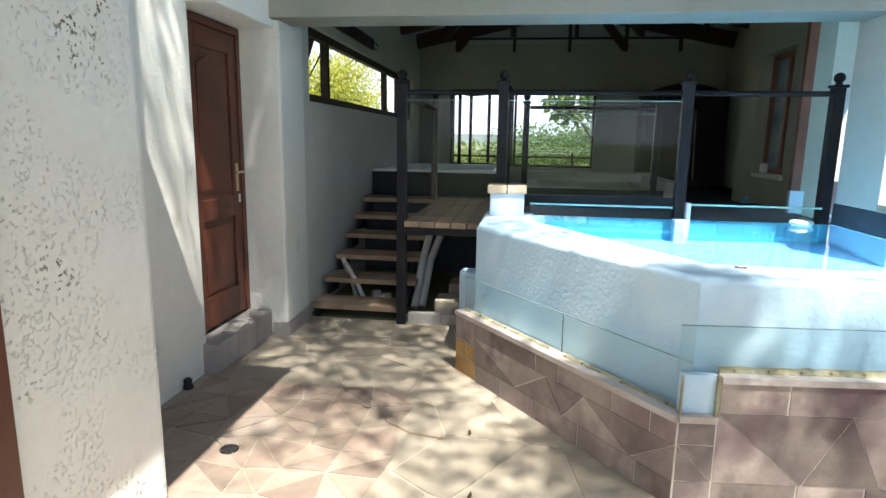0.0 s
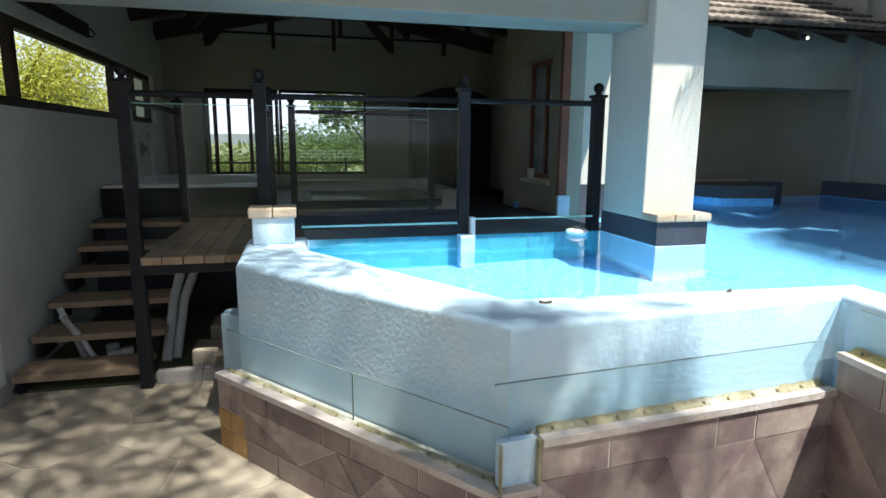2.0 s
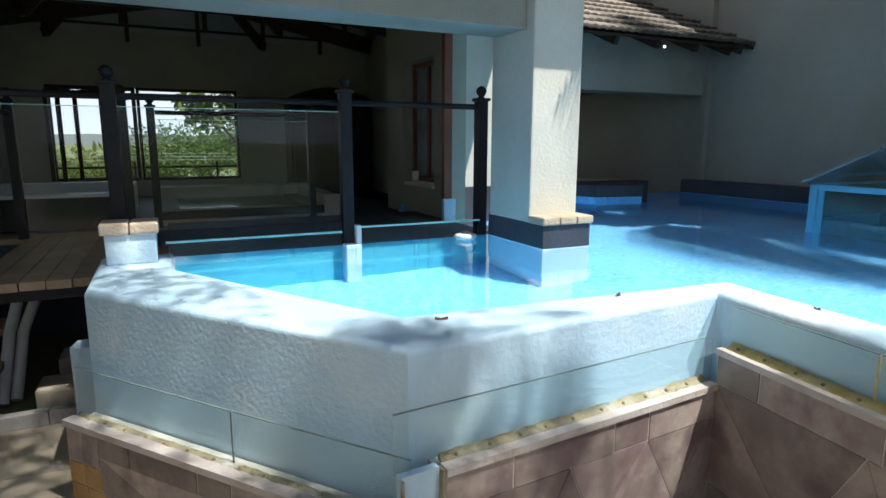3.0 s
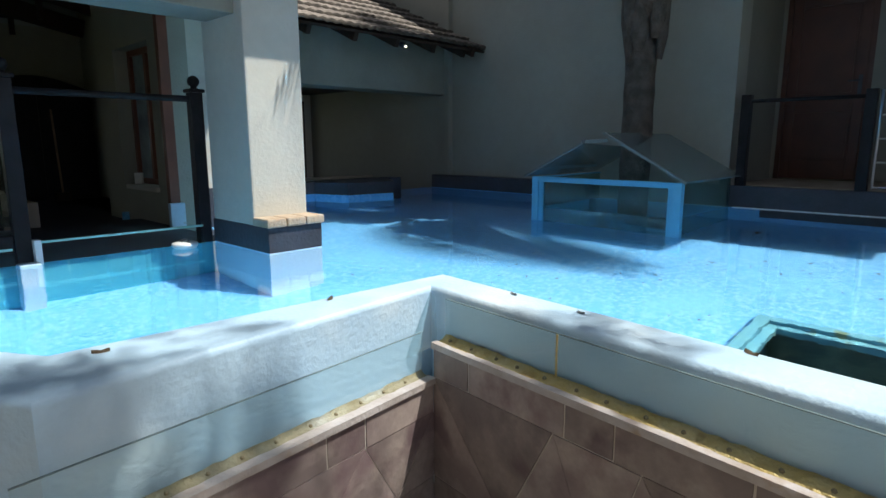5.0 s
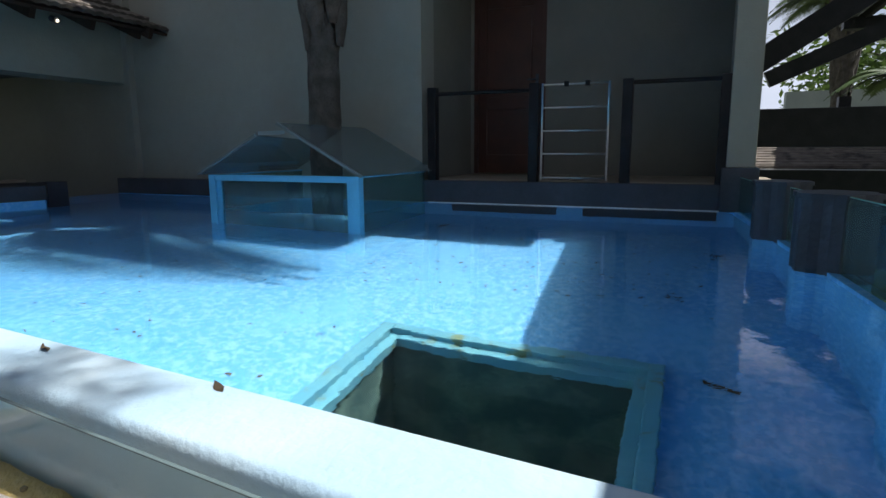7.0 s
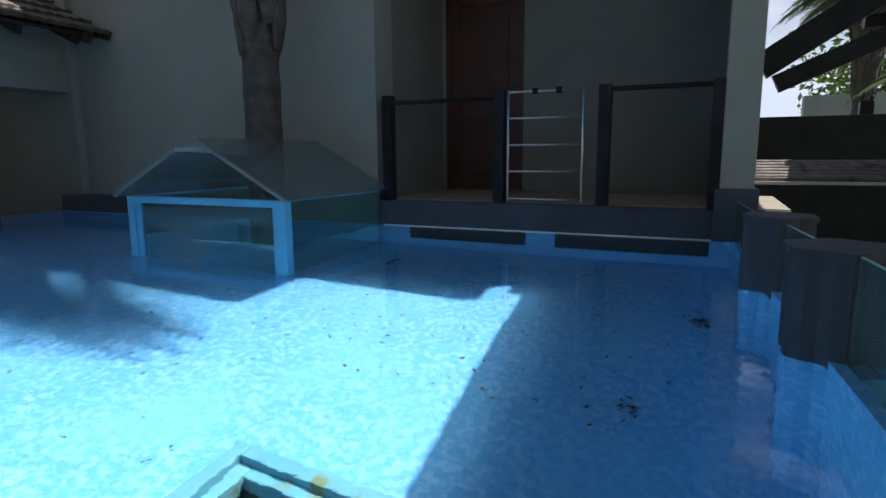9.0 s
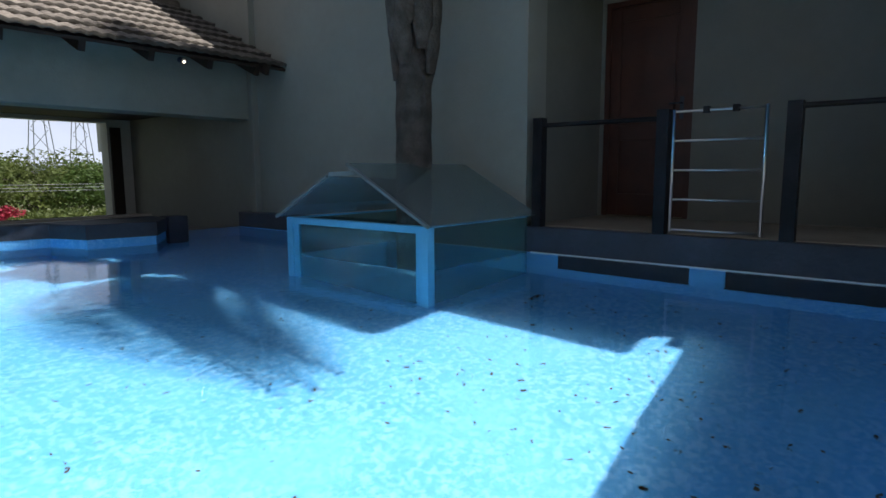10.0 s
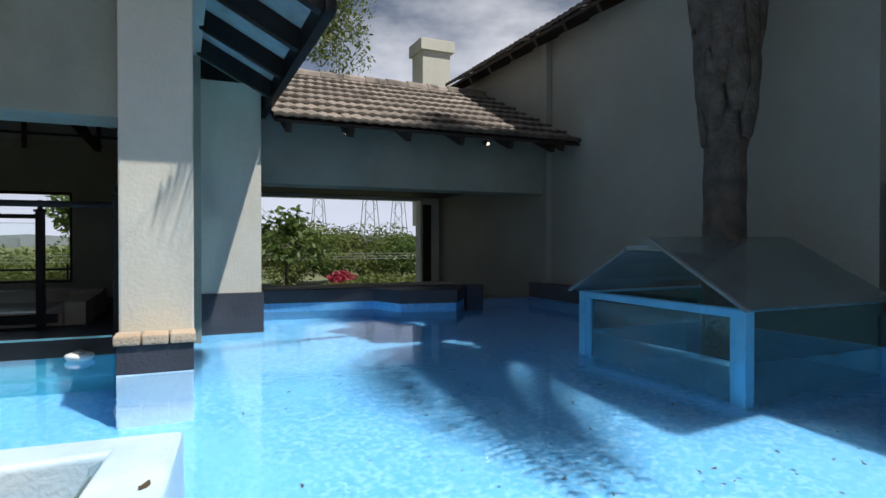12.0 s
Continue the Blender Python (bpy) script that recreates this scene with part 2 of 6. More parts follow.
ROOFGLASS = glass_mat("dusty_roof_glass", (0.66, 0.71, 0.69), 1.5, 0.08, 0.16)
# the wet side of a glass wall that holds water back from air: from water into air the light bends the other way
WETGLASS = bpy.data.materials.new("wet_glass_wall")
WETGLASS.use_nodes = True
_n, _l = WETGLASS.node_tree.nodes, WETGLASS.node_tree.links
_n.remove(_n["Principled BSDF"])
_g = _n.new("ShaderNodeBsdfGlass")
_g.inputs["Color"].default_value, _g.inputs["Roughness"].default_value, _g.inputs["IOR"].default_value = (0.72, 0.93, 0.88, 1), 0.0, 0.752
_l.new(_g.outputs[0], _n["Material Output"].inputs[0])

for _m in (BLACK, DARKWOOD, DARKGREY):
    _m.node_tree.nodes["Principled BSDF"].inputs["Specular IOR Level"].default_value = 0.14

WATER = bpy.data.materials.new("water")
WATER.use_nodes = True
_n, _l = WATER.node_tree.nodes, WATER.node_tree.links
_b = _n["Principled BSDF"]
_b.inputs["Base Color"].default_value = (0.86, 0.96, 1.0, 1)
_b.inputs["Roughness"].default_value = 0.0
_b.inputs["IOR"].default_value = 1.33
_b.inputs["Transmission Weight"].default_value = 1.0
_t, _w, _p = _n.new("ShaderNodeTexCoord"), _n.new("ShaderNodeTexNoise"), _n.new("ShaderNodeBump")
_w.inputs["Scale"].default_value, _w.inputs["Detail"].default_value = 16.0, 3.0
_p.inputs["Strength"].default_value, _p.inputs["Distance"].default_value = 0.09, 0.01
_l.new(_t.outputs["Object"], _w.inputs["Vector"])
_l.new(_w.outputs["Fac"], _p.inputs["Height"])
_l.new(_p.outputs[0], _b.inputs["Normal"])


# ---- building blocks ----
def box(bm, x0, y0, z0, x1, y1, z1, bevel=0.0):
    vs = [bm.verts.new((x, y, z)) for z in (z0, z1) for x, y in ((x0, y0), (x1, y0), (x1, y1), (x0, y1))]
    fs = [bm.faces.new([vs[i] for i in q]) for q in ((3, 2, 1, 0), (4, 5, 6, 7), (0, 1, 5, 4), (1, 2, 6, 5), (2, 3, 7, 6), (3, 0, 4, 7))]
    if bevel:
        es = {e for f in fs for e in f.edges}
        bmesh.ops.bevel(bm, geom=list(es), offset=bevel, segments=2, affect="EDGES", profile=0.6)
    return bm


def beam_between(bm, a, b, w, h, bevel=0.0):
    """A squared bar from a to b, w wide and h high."""
    a, b = Vector(a), Vector(b)
    d = (b - a)
    side = d.cross(Vector((0, 0, 1)))
    if side.length < 1e-5:
        side = Vector((1, 0, 0))
    side.normalize()
    up = side.cross(d).normalized()
    vs = []
    for p in (a, b):
        for s, u in ((-1, -1), (1, -1), (1, 1), (-1, 1)):
            vs.append(bm.verts.new(p + side * s * w / 2 + up * u * h / 2))
    fs = [bm.faces.new([vs[i] for i in q]) for q in ((0, 1, 2, 3), (7, 6, 5, 4), (0, 4, 5, 1), (1, 5, 6, 2), (2, 6, 7, 3), (3, 7, 4, 0))]
    if bevel:
        bmesh.ops.bevel(bm, geom=list({e for f in fs for e in f.edges}), offset=bevel, segments=1, affect="EDGES")
    return bm


def tube(bm, pts, radii, sides=10, close=True):
    rings = []
    pts = [Vector(p) for p in pts]
    if not isinstance(radii, (list, tuple)):
        radii = [radii] * len(pts)
    for i, p in enumerate(pts):
        d = (pts[min(i + 1, len(pts) - 1)] - pts[max(i - 1, 0)]).normalized()
        ref = Vector((0, 0, 1)) if abs(d.z) < 0.9 else Vector((1, 0, 0))
        u = d.cross(ref).normalized()
        v = d.cross(u)
        rings.append([bm.verts.new(p + radii[i] * (u * math.cos(2 * math.pi * k / sides) + v * math.sin(2 * math.pi * k / sides))) for k in range(sides)])
    for r0, r1 in zip(rings, rings[1:]):
        for k in range(sides):
            bm.faces.new((r0[k], r0[(k + 1) % sides], r1[(k + 1) % sides], r1[k]))
    if close:
        bm.faces.new(rings[0])
        bm.faces.new(rings[-1][::-1])
    return bm


def lathe(bm, profile, origin=(0, 0, 0), sides=16):
    """Turned shape about the upright axis; profile: (radius, height)."""
    o = Vector(origin)
    rings = [[bm.verts.new(o + Vector((r * math.cos(2 * math.pi * k / sides), r * math.sin(2 * math.pi * k / sides), z))) for k in range(sides)] for r, z in profile]
    for a, b in zip(rings, rings[1:]):
        for k in range(sides):
            bm.faces.new((a[k], a[(k + 1) % sides], b[(k + 1) % sides], b[k]))
    bm.faces.new(rings[0][::-1])
    bm.faces.new(rings[-1])
    return bm


def prism(bm, poly, z0, z1, bevel=0.0):
    """An upright slab over a plan outline."""
    lo = [bm.verts.new((x, y, z0)) for x, y in poly]
    hi = [bm.verts.new((x, y, z1)) for x, y in poly]
    n = len(poly)
    fs = [bm.faces.new(lo[::-1]), bm.faces.new(hi)]
    for i in range(n):
        fs.append(bm.faces.new((lo[i], lo[(i + 1) % n], hi[(i + 1) % n], hi[i])))
    bmesh.ops.recalc_face_normals(bm, faces=fs)
    if bevel:
        bmesh.ops.bevel(bm, geom=list(fs[1].edges), offset=bevel, segments=4, affect="EDGES", profile=0.5)
    return bm


def plate(bm, quad, thick, normal=None):
    """A flat sheet over four corners, thickened along its normal."""
    q = [Vector(p) for p in quad]
    n = Vector(normal) if normal else (q[1] - q[0]).cross(q[3] - q[0]).normalized()
    a = [bm.verts.new(p) for p in q]
    b = [bm.verts.new(p + n * thick) for p in q]
    k = len(q)
    fs = [bm.faces.new(a[::-1]), bm.faces.new(b)] + [bm.faces.new((a[i], a[(i + 1) % k], b[(i + 1) % k], b[i])) for i in range(k)]
    bmesh.ops.recalc_face_normals(bm, faces=fs)
    return bm


def mesh_of(name, bm, material, smooth=False):
    me = bpy.data.meshes.new(name)
    bm.to_mesh(me)
    bm.free()
    me.materials.append(material)
    if smooth:
        for p in me.polygons:
            p.use_smooth = True
    return me


def part(name, bm, material, parent=None, label="", smooth=False):
    ob = new(name, mesh_of(name, bm, material, smooth))
    if parent is not None:
        ob.parent = parent
        ob.matrix_parent_inverse = Matrix.Translation(-parent.location)
    if label:
        ob["label"] = label
    return ob


def thing(name, at, label, category, group="", kind=""):
    ob = new(name)
    ob.location = at
    ob.empty_display_size = 0.1
    return tagged(ob, label, category, group, kind)


def solid(name, bm, material, label, category, group="", kind="", smooth=False):
    return tagged(part(name, bm, material, None, "", smooth), label, category, group, kind)


def setting(name, bm, material, label, category="", smooth=False):
    return tagged(part(name, bm, material, None, "", smooth), label, category or name.split("_")[0], "", "structure")


def B(*a, **k):
    return box(bmesh.new(), *a, **k)


def wall_y(bm, x0, x1, y, thick, z0, z1, holes=()):
    """A wall along x at y..y+thick with openings (x0, x1, z0, z1)."""
    xs = sorted({x0, x1, *[h[0] for h in holes], *[h[1] for h in holes]})
    for a, b in zip(xs, xs[1:]):
        hs = sorted([h for h in holes if h[0] <= a + 1e-6 and h[1] >= b - 1e-6], key=lambda h: h[2])
        z = z0
        for h in hs:
            if h[2] > z:
                box(bm, a, y, z, b, y + thick, h[2])
            z = h[3]
        if z < z1:
            box(bm, a, y, z, b, y + thick, z1)
    bmesh.ops.remove_doubles(bm, verts=bm.verts, dist=1e-4)
    return bm


def wall_x(bm, y0, y1, x, thick, z0, z1, holes=()):
    """A wall along y at x..x+thick with openings (y0, y1, z0, z1)."""
    wall_y(bm, y0, y1, x, thick, z0, z1, holes)
    for v in bm.verts:
        v.co.x, v.co.y = v.co.y, v.co.x
    bmesh.ops.reverse_faces(bm, faces=bm.faces)
    return bm


# ---- plan ----
WATER_Z, RIM_Z, POOL_Z = 0.945, 0.957, 0.02
SPA_WALL_X, BACK_Y = -1.86, 10.1
A, Bc, Cc, Dc = Vector((-0.365, 3.875)), Vector((0.667, 2.558)), Vector((2.20, 2.665)), Vector((1.83, -0.70))
RIM_IN = [Vector((0.02, 4.2)), Vector((0.79, 2.91)), Vector((2.43, 2.81)), Vector((2.10, -0.70))]

# ground far and near
def ground_sheet():
    """One sheet to the horizon, cut out where the tank is sunk."""
    bm = bmesh.new()
    xs, ys = (-700, 2.70, 3.63, 700), (-700, 0.51, 1.68, 700)
    v = [[bm.verts.new((x, y, -0.06)) for x in xs] for y in ys]
    for i in range(3):
        for j in range(3):
            if (i, j) != (1, 1):
                bm.faces.new((v[i][j], v[i][j + 1], v[i + 1][j + 1], v[i + 1][j]))
    return bm


setting("ground", ground_sheet(), EARTH, "dry green veld stretching to the horizon", "ground")
setting("floor", B(-2.4, -6.0, -0.05, 2.6, 4.75, -0.004), GROUT, "sandy grout bed of the courtyard paving", "floor")

# courtyard wall
setting("wall_courtyard", wall_x(bmesh.new(), 2.10, 4.24, -2.3, 0.25, 0, 4.2, [(3.44, 4.24, 0.0, 2.26)]), STUCCO_OUT, "off-white rough plaster wall beside the door", "wall")
setting("wall_door_pier", B(-2.3, 4.24, 0, SPA_WALL_X + 0.03, 4.70, 4.2, bevel=0.02), STUCCO_OUT, "off-white plaster pier with a skirting", "wall")
setting("wall_near_pier", B(-2.6, 0.3, 0, -1.475, 2.12, 4.2, bevel=0.035), STUCCO_ROUGH, "thick white plaster pier with flaking paint", "wall")
setting("wall_door_back", B(-2.6, 2.12, 0, -2.3, 4.9, 4.2), STUCCO_OUT, "plaster wall behind the door recess", "wall")
setting("wall_door_soffit", B(-2.08, 3.40, 2.255, -1.86, 4.26, 4.2, bevel=0.01), STUCCO_OUT, "plaster hood above the door", "wall")
setting("wall_behind", B(-2.6, -6.3, 0, -2.3, 0.3, 3.2), STUCCO_OUT, "plain plaster garden wall", "wall")
# Added slab, never in view: keeps direct sun off the near pier.
setting("roof_eave", B(-2.6, -1.6, 2.92, -0.72, 2.3, 3.02, bevel=0.01), STUCCO_OUT, "unseen white slab added to shade the near pier", "roof")
# spa building
setting("wall_spa_left", wall_x(bmesh.new(), 4.7, BACK_Y + 0.25, SPA_WALL_X - 0.25, 0.25, 0, 4.6, [(4.9, 9.5, 1.80, 2.42)]), STUCCO_SIDE_LIT, "grey-green plaster side wall with a long high window", "wall")
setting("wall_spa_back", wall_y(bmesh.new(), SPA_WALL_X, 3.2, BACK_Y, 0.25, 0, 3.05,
        [(-1.32, 1.04, 1.08, 2.34)]), STUCCO_IN_SHADED, "plaster back wall with garden windows, dimness in its colour", "wall")
setting("wall_spa_gable", B(SPA_WALL_X, BACK_Y - 0.006, 3.05, 3.3, BACK_Y + 0.25, 5.4), GABLE, "pale painted gable above the back wall", "wall")
setting("wall_spa_right", wall_x(bmesh.new(), 5.86, 7.40, 2.36, 0.22, 0, 4.6, [(6.10, 6.92, 1.19, 2.42)]), STUCCO_IN_SHADED, "green-grey plaster side wall with a deep window", "wall")
setting("wall_spa_return", B(2.58, 7.2, 0, 3.0, 7.4, 4.6), STUCCO_IN_SHADED, "plaster return wall", "wall")
setting("wall_spa_alcove", B(3.0, 7.15, 0, 3.18, BACK_Y - 0.01, 4.6), STUCCO_IN_SHADED, "plaster wall of the alcove", "wall")
setting("wall_front_header", B(SPA_WALL_X - 0.2, 4.15, 2.31, 2.118, 4.5, 4.2, bevel=0.008), STUCCO_BEAM_SHADED, "grey-green plaster beam spanning pier and column, darkened for shade", "beam")
setting("column", B(2.118, 4.066, 1.10, 2.49, 4.58, 4.2, bevel=0.012), STUCCO, "cream plastered column rising out of the pool", "column")
setting("column_base", B(2.118, 3.905, 0.95, 2.485, 4.60, 1.10, bevel=0.006), DARKGREY, "charcoal painted column plinth standing in water", "column")
setting("column_foot", B(2.12, 3.907, 0.0, 2.483, 4.598, 0.95), BLUE, "blue painted column foot under water", "column")
# covered passage on the far side
setting("pier_far_plinth", B(2.55, 6.20, 0.0, 3.13, 6.97, 1.17, bevel=0.006), DARKGREY, "charcoal plinth of the passage pier", "plinth")
setting("wall_pier_far", B(2.565, 6.22, 1.17, 3.11, 7.14, 3.1), STUCCO, "cream plaster pier at the passage", "wall")
setting("wall_passage_beam", B(3.11, 6.7, 2.24, 6.62, 7.1, 3.0), STUCCO_BEAM_SHADED, "deep plaster lintel under the tiled roof, darkened for shade", "beam")
setting("ceiling", B(3.18, 7.1, 2.42, 6.62, BACK_Y, 2.5), DARKWOOD, "dark timber passage ceiling", "ceiling")
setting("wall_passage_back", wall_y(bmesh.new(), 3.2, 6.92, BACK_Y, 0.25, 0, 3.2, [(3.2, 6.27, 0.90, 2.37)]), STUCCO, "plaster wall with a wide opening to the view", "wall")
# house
setting("wall_house", B(6.62, 2.87, 0, 6.92, BACK_Y, 4.15), STUCCO_HOUSE_SHADED, "tall cream plaster house wall, shade put into its colour", "wall")
setting("wall_house_upper", B(6.62, 2.87, 4.15, 6.92, 4.6, 6.3), STUCCO_HOUSE_SHADED, "upper part of the plaster house wall", "wall")
setting("wall_house_rib", B(6.54, 6.62, 0.95, 6.62, 6.72, 4.1), STUCCO_HOUSE_SHADED, "narrow plaster rib on the house wall", "wall")
setting("wall_veranda_side", B(6.92, 2.87, 1.16, 8.0, 3.1, 6.3), STUCCO_DEEP_SHADE, "plaster side wall of the veranda", "wall")
setting("wall_veranda_back", wall_x(bmesh.new(), 0.0, 2.87, 8.0, 0.25, 1.16, 4.5, [(1.99, 2.83, 1.16, 3.20)]), STUCCO_DEEP_SHADE, "plaster wall behind the veranda, deep shade in its colour", "wall")
setting("wall_veranda_closing", B(8.25, 1.5, 1.0, 8.4, 3.1, 4.5), STUCCO_DEEP_SHADE, "plain wall behind the veranda door", "wall")
setting("veranda_slab", B(6.60, -0.25, 0.945, 8.0, 2.87, 1.16, bevel=0.01), DARKGREY, "charcoal painted veranda edge above the pool", "floor")
setting("veranda_floor", B(6.68, -0.25, 1.16, 8.0, 2.87, 1.166), PAVE, "brown stone veranda floor", "floor")
setting("wall_veranda_pier", B(6.58, -0.02, 1.30, 6.95, 0.19, 4.5, bevel=0.01), STUCCO_HOUSE_SHADED, "plaster pier at the end of the veranda, coloured as shaded", "wall")
# Added wall, hidden by the pier, that cuts side light into the veranda.
setting("wall_veranda_end", B(6.95, -0.02, 1.16, 8.0, 0.06, 4.5), STUCCO_DEEP_SHADE, "unseen end wall added to keep light out of the veranda", "wall")
# Unseen cover added where sun leaked in beside the spa roof.
setting("ceiling_alcove", B(2.3, 7.0, 3.6, 3.18, 10.35, 3.7), DARKWOOD, "unseen dark slab added to stop sun over the alcove", "ceiling")
setting("roof_front_overhang", B(-0.6, 3.50, 3.38, 3.10, 4.05, 3.47), DARKWOOD, "dark boarded overhang above the column", "roof")
# Header placed out of view to block sky light over the veranda.
setting("wall_veranda_header", B(6.62, 0.19, 3.28, 6.85, 2.87, 4.6), STUCCO_HOUSE_SHADED, "unseen header added to keep sky light off the veranda", "wall")
setting("roof_veranda_top", B(6.62, -0.5, 4.6, 8.3, 2.87, 4.7), DARKWOOD, "dark veranda roof", "roof")
# Unseen slab filling the lit wedge between two roof shadows on the pool.
setting("roof_veranda_corner", B(6.75, -1.4, 4.2, 8.3, -0.5, 4.32), DARKWOOD, "unseen dark slab added to close a gap in the shadow", "roof")
setting("ceiling_veranda", B(6.62, 0.0, 3.5, 8.3, 2.87, 3.6), DARKWOOD, "dark veranda ceiling boards", "ceiling")
# Added out of view; its edge sets the house shadow line on the pool.
setting("roof_house_upper", B(6.50, 0.0, 6.3, 9.5, 4.7, 6.5), DARKWOOD, "unseen dark slab added to cast the house shadow", "roof")

# pool basin, rim and water
outer = [(-0.365, 4.7), A, Bc, Cc, Dc]
inner = [(0.02, 4.7), *RIM_IN]
bm = prism(bmesh.new(), [tuple(p) for p in outer] + [tuple(p) for p in reversed(inner)], 0.0, RIM_Z, bevel=0.032)
bm.normal_update()
for f in bm.faces:
    f.smooth = True
for e in bm.edges:
    e.smooth = e.calc_face_angle(0) < 0.6
pw = setting("pool_wall", bm, BLUE, "pale blue painted overflow wall of the raised pool", "pool wall")
pw.modifiers.new("even_shading", "WEIGHTED_NORMAL").keep_sharp = True
bm = bmesh.new()
for poly in ([(-0.15, 4.62), (-0.15, 4.05), (0.72, 2.75), (2.25, 2.75), (2.25, 4.62)], [(2.25, 1.69), (6.62, 1.69), (6.62, 6.9), (2.25, 6.9)],
             [(2.20, 1.69), (2.0, -0.7), (2.68, -0.7), (2.68, 1.69)], [(3.64, -0.3), (6.62, -0.3), (6.62, 1.69), (3.64, 1.69)], [(2.68, -0.7), (3.64, -0.7), (3.64, 0.50), (2.68, 0.50)]):
    prism(bm, poly, -0.05, POOL_Z)
setting("pool_floor", bm, BASIN, "blue painted pool floor with rippling light flecked into its colour", "pool floor")
bm = bmesh.new()
vs = [bm.verts.new((x, y, WATER_Z)) for x, y in [(2.36, 7.0), (2.36, 4.62), (0.0, 4.62), (0.0, 4.19), (0.78, 2.9), (2.42, 2.8), (2.10, -0.7), (3.3, -0.15), (6.62, 0.15), (6.62, 2.832), (5.322, 2.832), (5.322, 4.268), (6.62, 4.268), (6.62, 7.0)]]
bm.faces.new(vs)
w = setting("water", bm, WATER, "clear still pool water", "water")
w.visible_shadow = False

# pool sides and the deep tank in its floor
bm = B(6.60, 0.1, 0, 6.619, 6.9, 0.30)
for y0, y1 in ((0.1, 0.23), (1.31, 1.54), (2.36, 6.9)):
    box(bm, 6.60, y0, 0.30, 6.619, y1, 0.944)
setting("pool_side_house", bm, BASIN, "blue painted pool side with dark overflow slots", "pool wall")
# Black back plate supplies the darkness seen through the slots.
setting("overflow_gutter", B(6.70, 0.1, 0.2, 6.75, 2.6, 0.944), BLACK, "black plate standing for the dark space behind the slots", "gutter")
setting("pool_side_spa", B(0.0, 4.62, 0, 2.36, 4.64, 0.94), TEAL_SIDE, "blue painted pool side below the deck", "pool wall")
setting("pool_side_far", B(2.3, 6.88, 0, 6.6, 6.9, 0.94), BASIN, "blue painted pool side at the passage", "pool wall")
setting("pool_side_near", prism(bmesh.new(), [(2.1, -0.7), (3.3, -0.16), (6.6, 0.10), (6.6, 0.06), (3.3, -0.2), (2.1, -0.74)], 0, 0.95), BASIN, "blue painted pool side under the glass", "pool wall")
bm = bmesh.new()
box(bm, 2.72, 0.53, -1.2, 3.61, 0.56, 0.004)
box(bm, 2.72, 1.63, -1.2, 3.61, 1.66, 0.004)
box(bm, 2.72, 0.56, -1.2, 2.75, 1.63, 0.004)
box(bm, 3.58, 0.56, -1.2, 3.61, 1.63, 0.004)
box(bm, 2.75, 0.56, -1.22, 3.58, 1.63, -1.2)
TANK = mat("algae_tank", (0.05, 0.12, 0.115), 0.8, (0.15, 0.26, 0.22), 5.0, contrast=(0.42, 0.66), stain=(0.03, 0.07, 0.07), stain_scale=2.5)
setting("sunken_tank", bm, TANK, "green algae-stained tank sunk in the pool floor", "tank")
bm = bmesh.new()
for x0, y0, x1, y1 in ((2.67, 0.49, 3.65, 0.55), (2.67, 1.64, 3.65, 1.70), (2.67, 0.55, 2.73, 1.64), (3.59, 0.55, 3.65, 1.64)):
    box(bm, x0, y0, 0.0, x1, y1, 0.09, bevel=0.008)
for x0, y0, x1, y1 in ((2.73, 0.55, 3.59, 0.60), (2.73, 1.59, 3.59, 1.64), (2.73, 0.60, 2.78, 1.59), (3.54, 0.60, 3.59, 1.59)):
    box(bm, x0, y0, -0.03, x1, y1, 0.045, bevel=0.006)
setting("sunken_tank_rim", bm, mat("teal_rim", (0.10, 0.34, 0.46), 0.7, (0.14, 0.38, 0.44), 6.0, stain=(0.16, 0.22, 0.12), stain_scale=9.0, stain_cut=(0.6, 0.7)), "teal raised rim with algae round the tank", "tank")

# ---- pool apron: gutter wall, ledge, sealant, bolts, acrylic ----
def strip(bm, p, q, n, z0, z1, d0, d1):
    """A bar along p-q between the offsets d0 and d1 along n."""
    prism(bm, [tuple(p + n * d0), tuple(q + n * d0), tuple(q + n * d1), tuple(p + n * d1)], z0, z1)
    return bm


def sealant_bead(p, q, n, z, rnd, deep, tall):
    """An uneven hand-laid fillet of sealant along p-q, sloping up to the sheet behind it."""
    bm = bmesh.new()
    t = (q - p)
    k = max(4, int(t.length / 0.035))
    rows = []
    for i in range(k + 1):
        c = p + t * (i / k)
        w1, w2 = rnd.uniform(-0.12, 0.10) * deep, rnd.uniform(-0.16, 0.12) * tall
        front, mid, back = c - n * (0.066 - deep + w1), c - n * (0.066 - deep * 0.5 + w1 * 0.5), c - n * 0.066
        rows.append([bm.verts.new((v.x, v.y, h)) for v, h in ((front, z), (front, z + 0.006), (mid, z + tall * 0.42 + w2 * 0.5), (back, z + tall + w2), (back, z))])
    for r0, r1 in zip(rows, rows[1:]):
        for j in range(4):
            bm.faces.new((r0[j], r1[j], r1[j + 1], r0[j + 1]))
    bm.faces.new(rows[0])
    bm.faces.new(rows[-1][::-1])
    bmesh.ops.recalc_face_normals(bm, faces=bm.faces)
    return bm


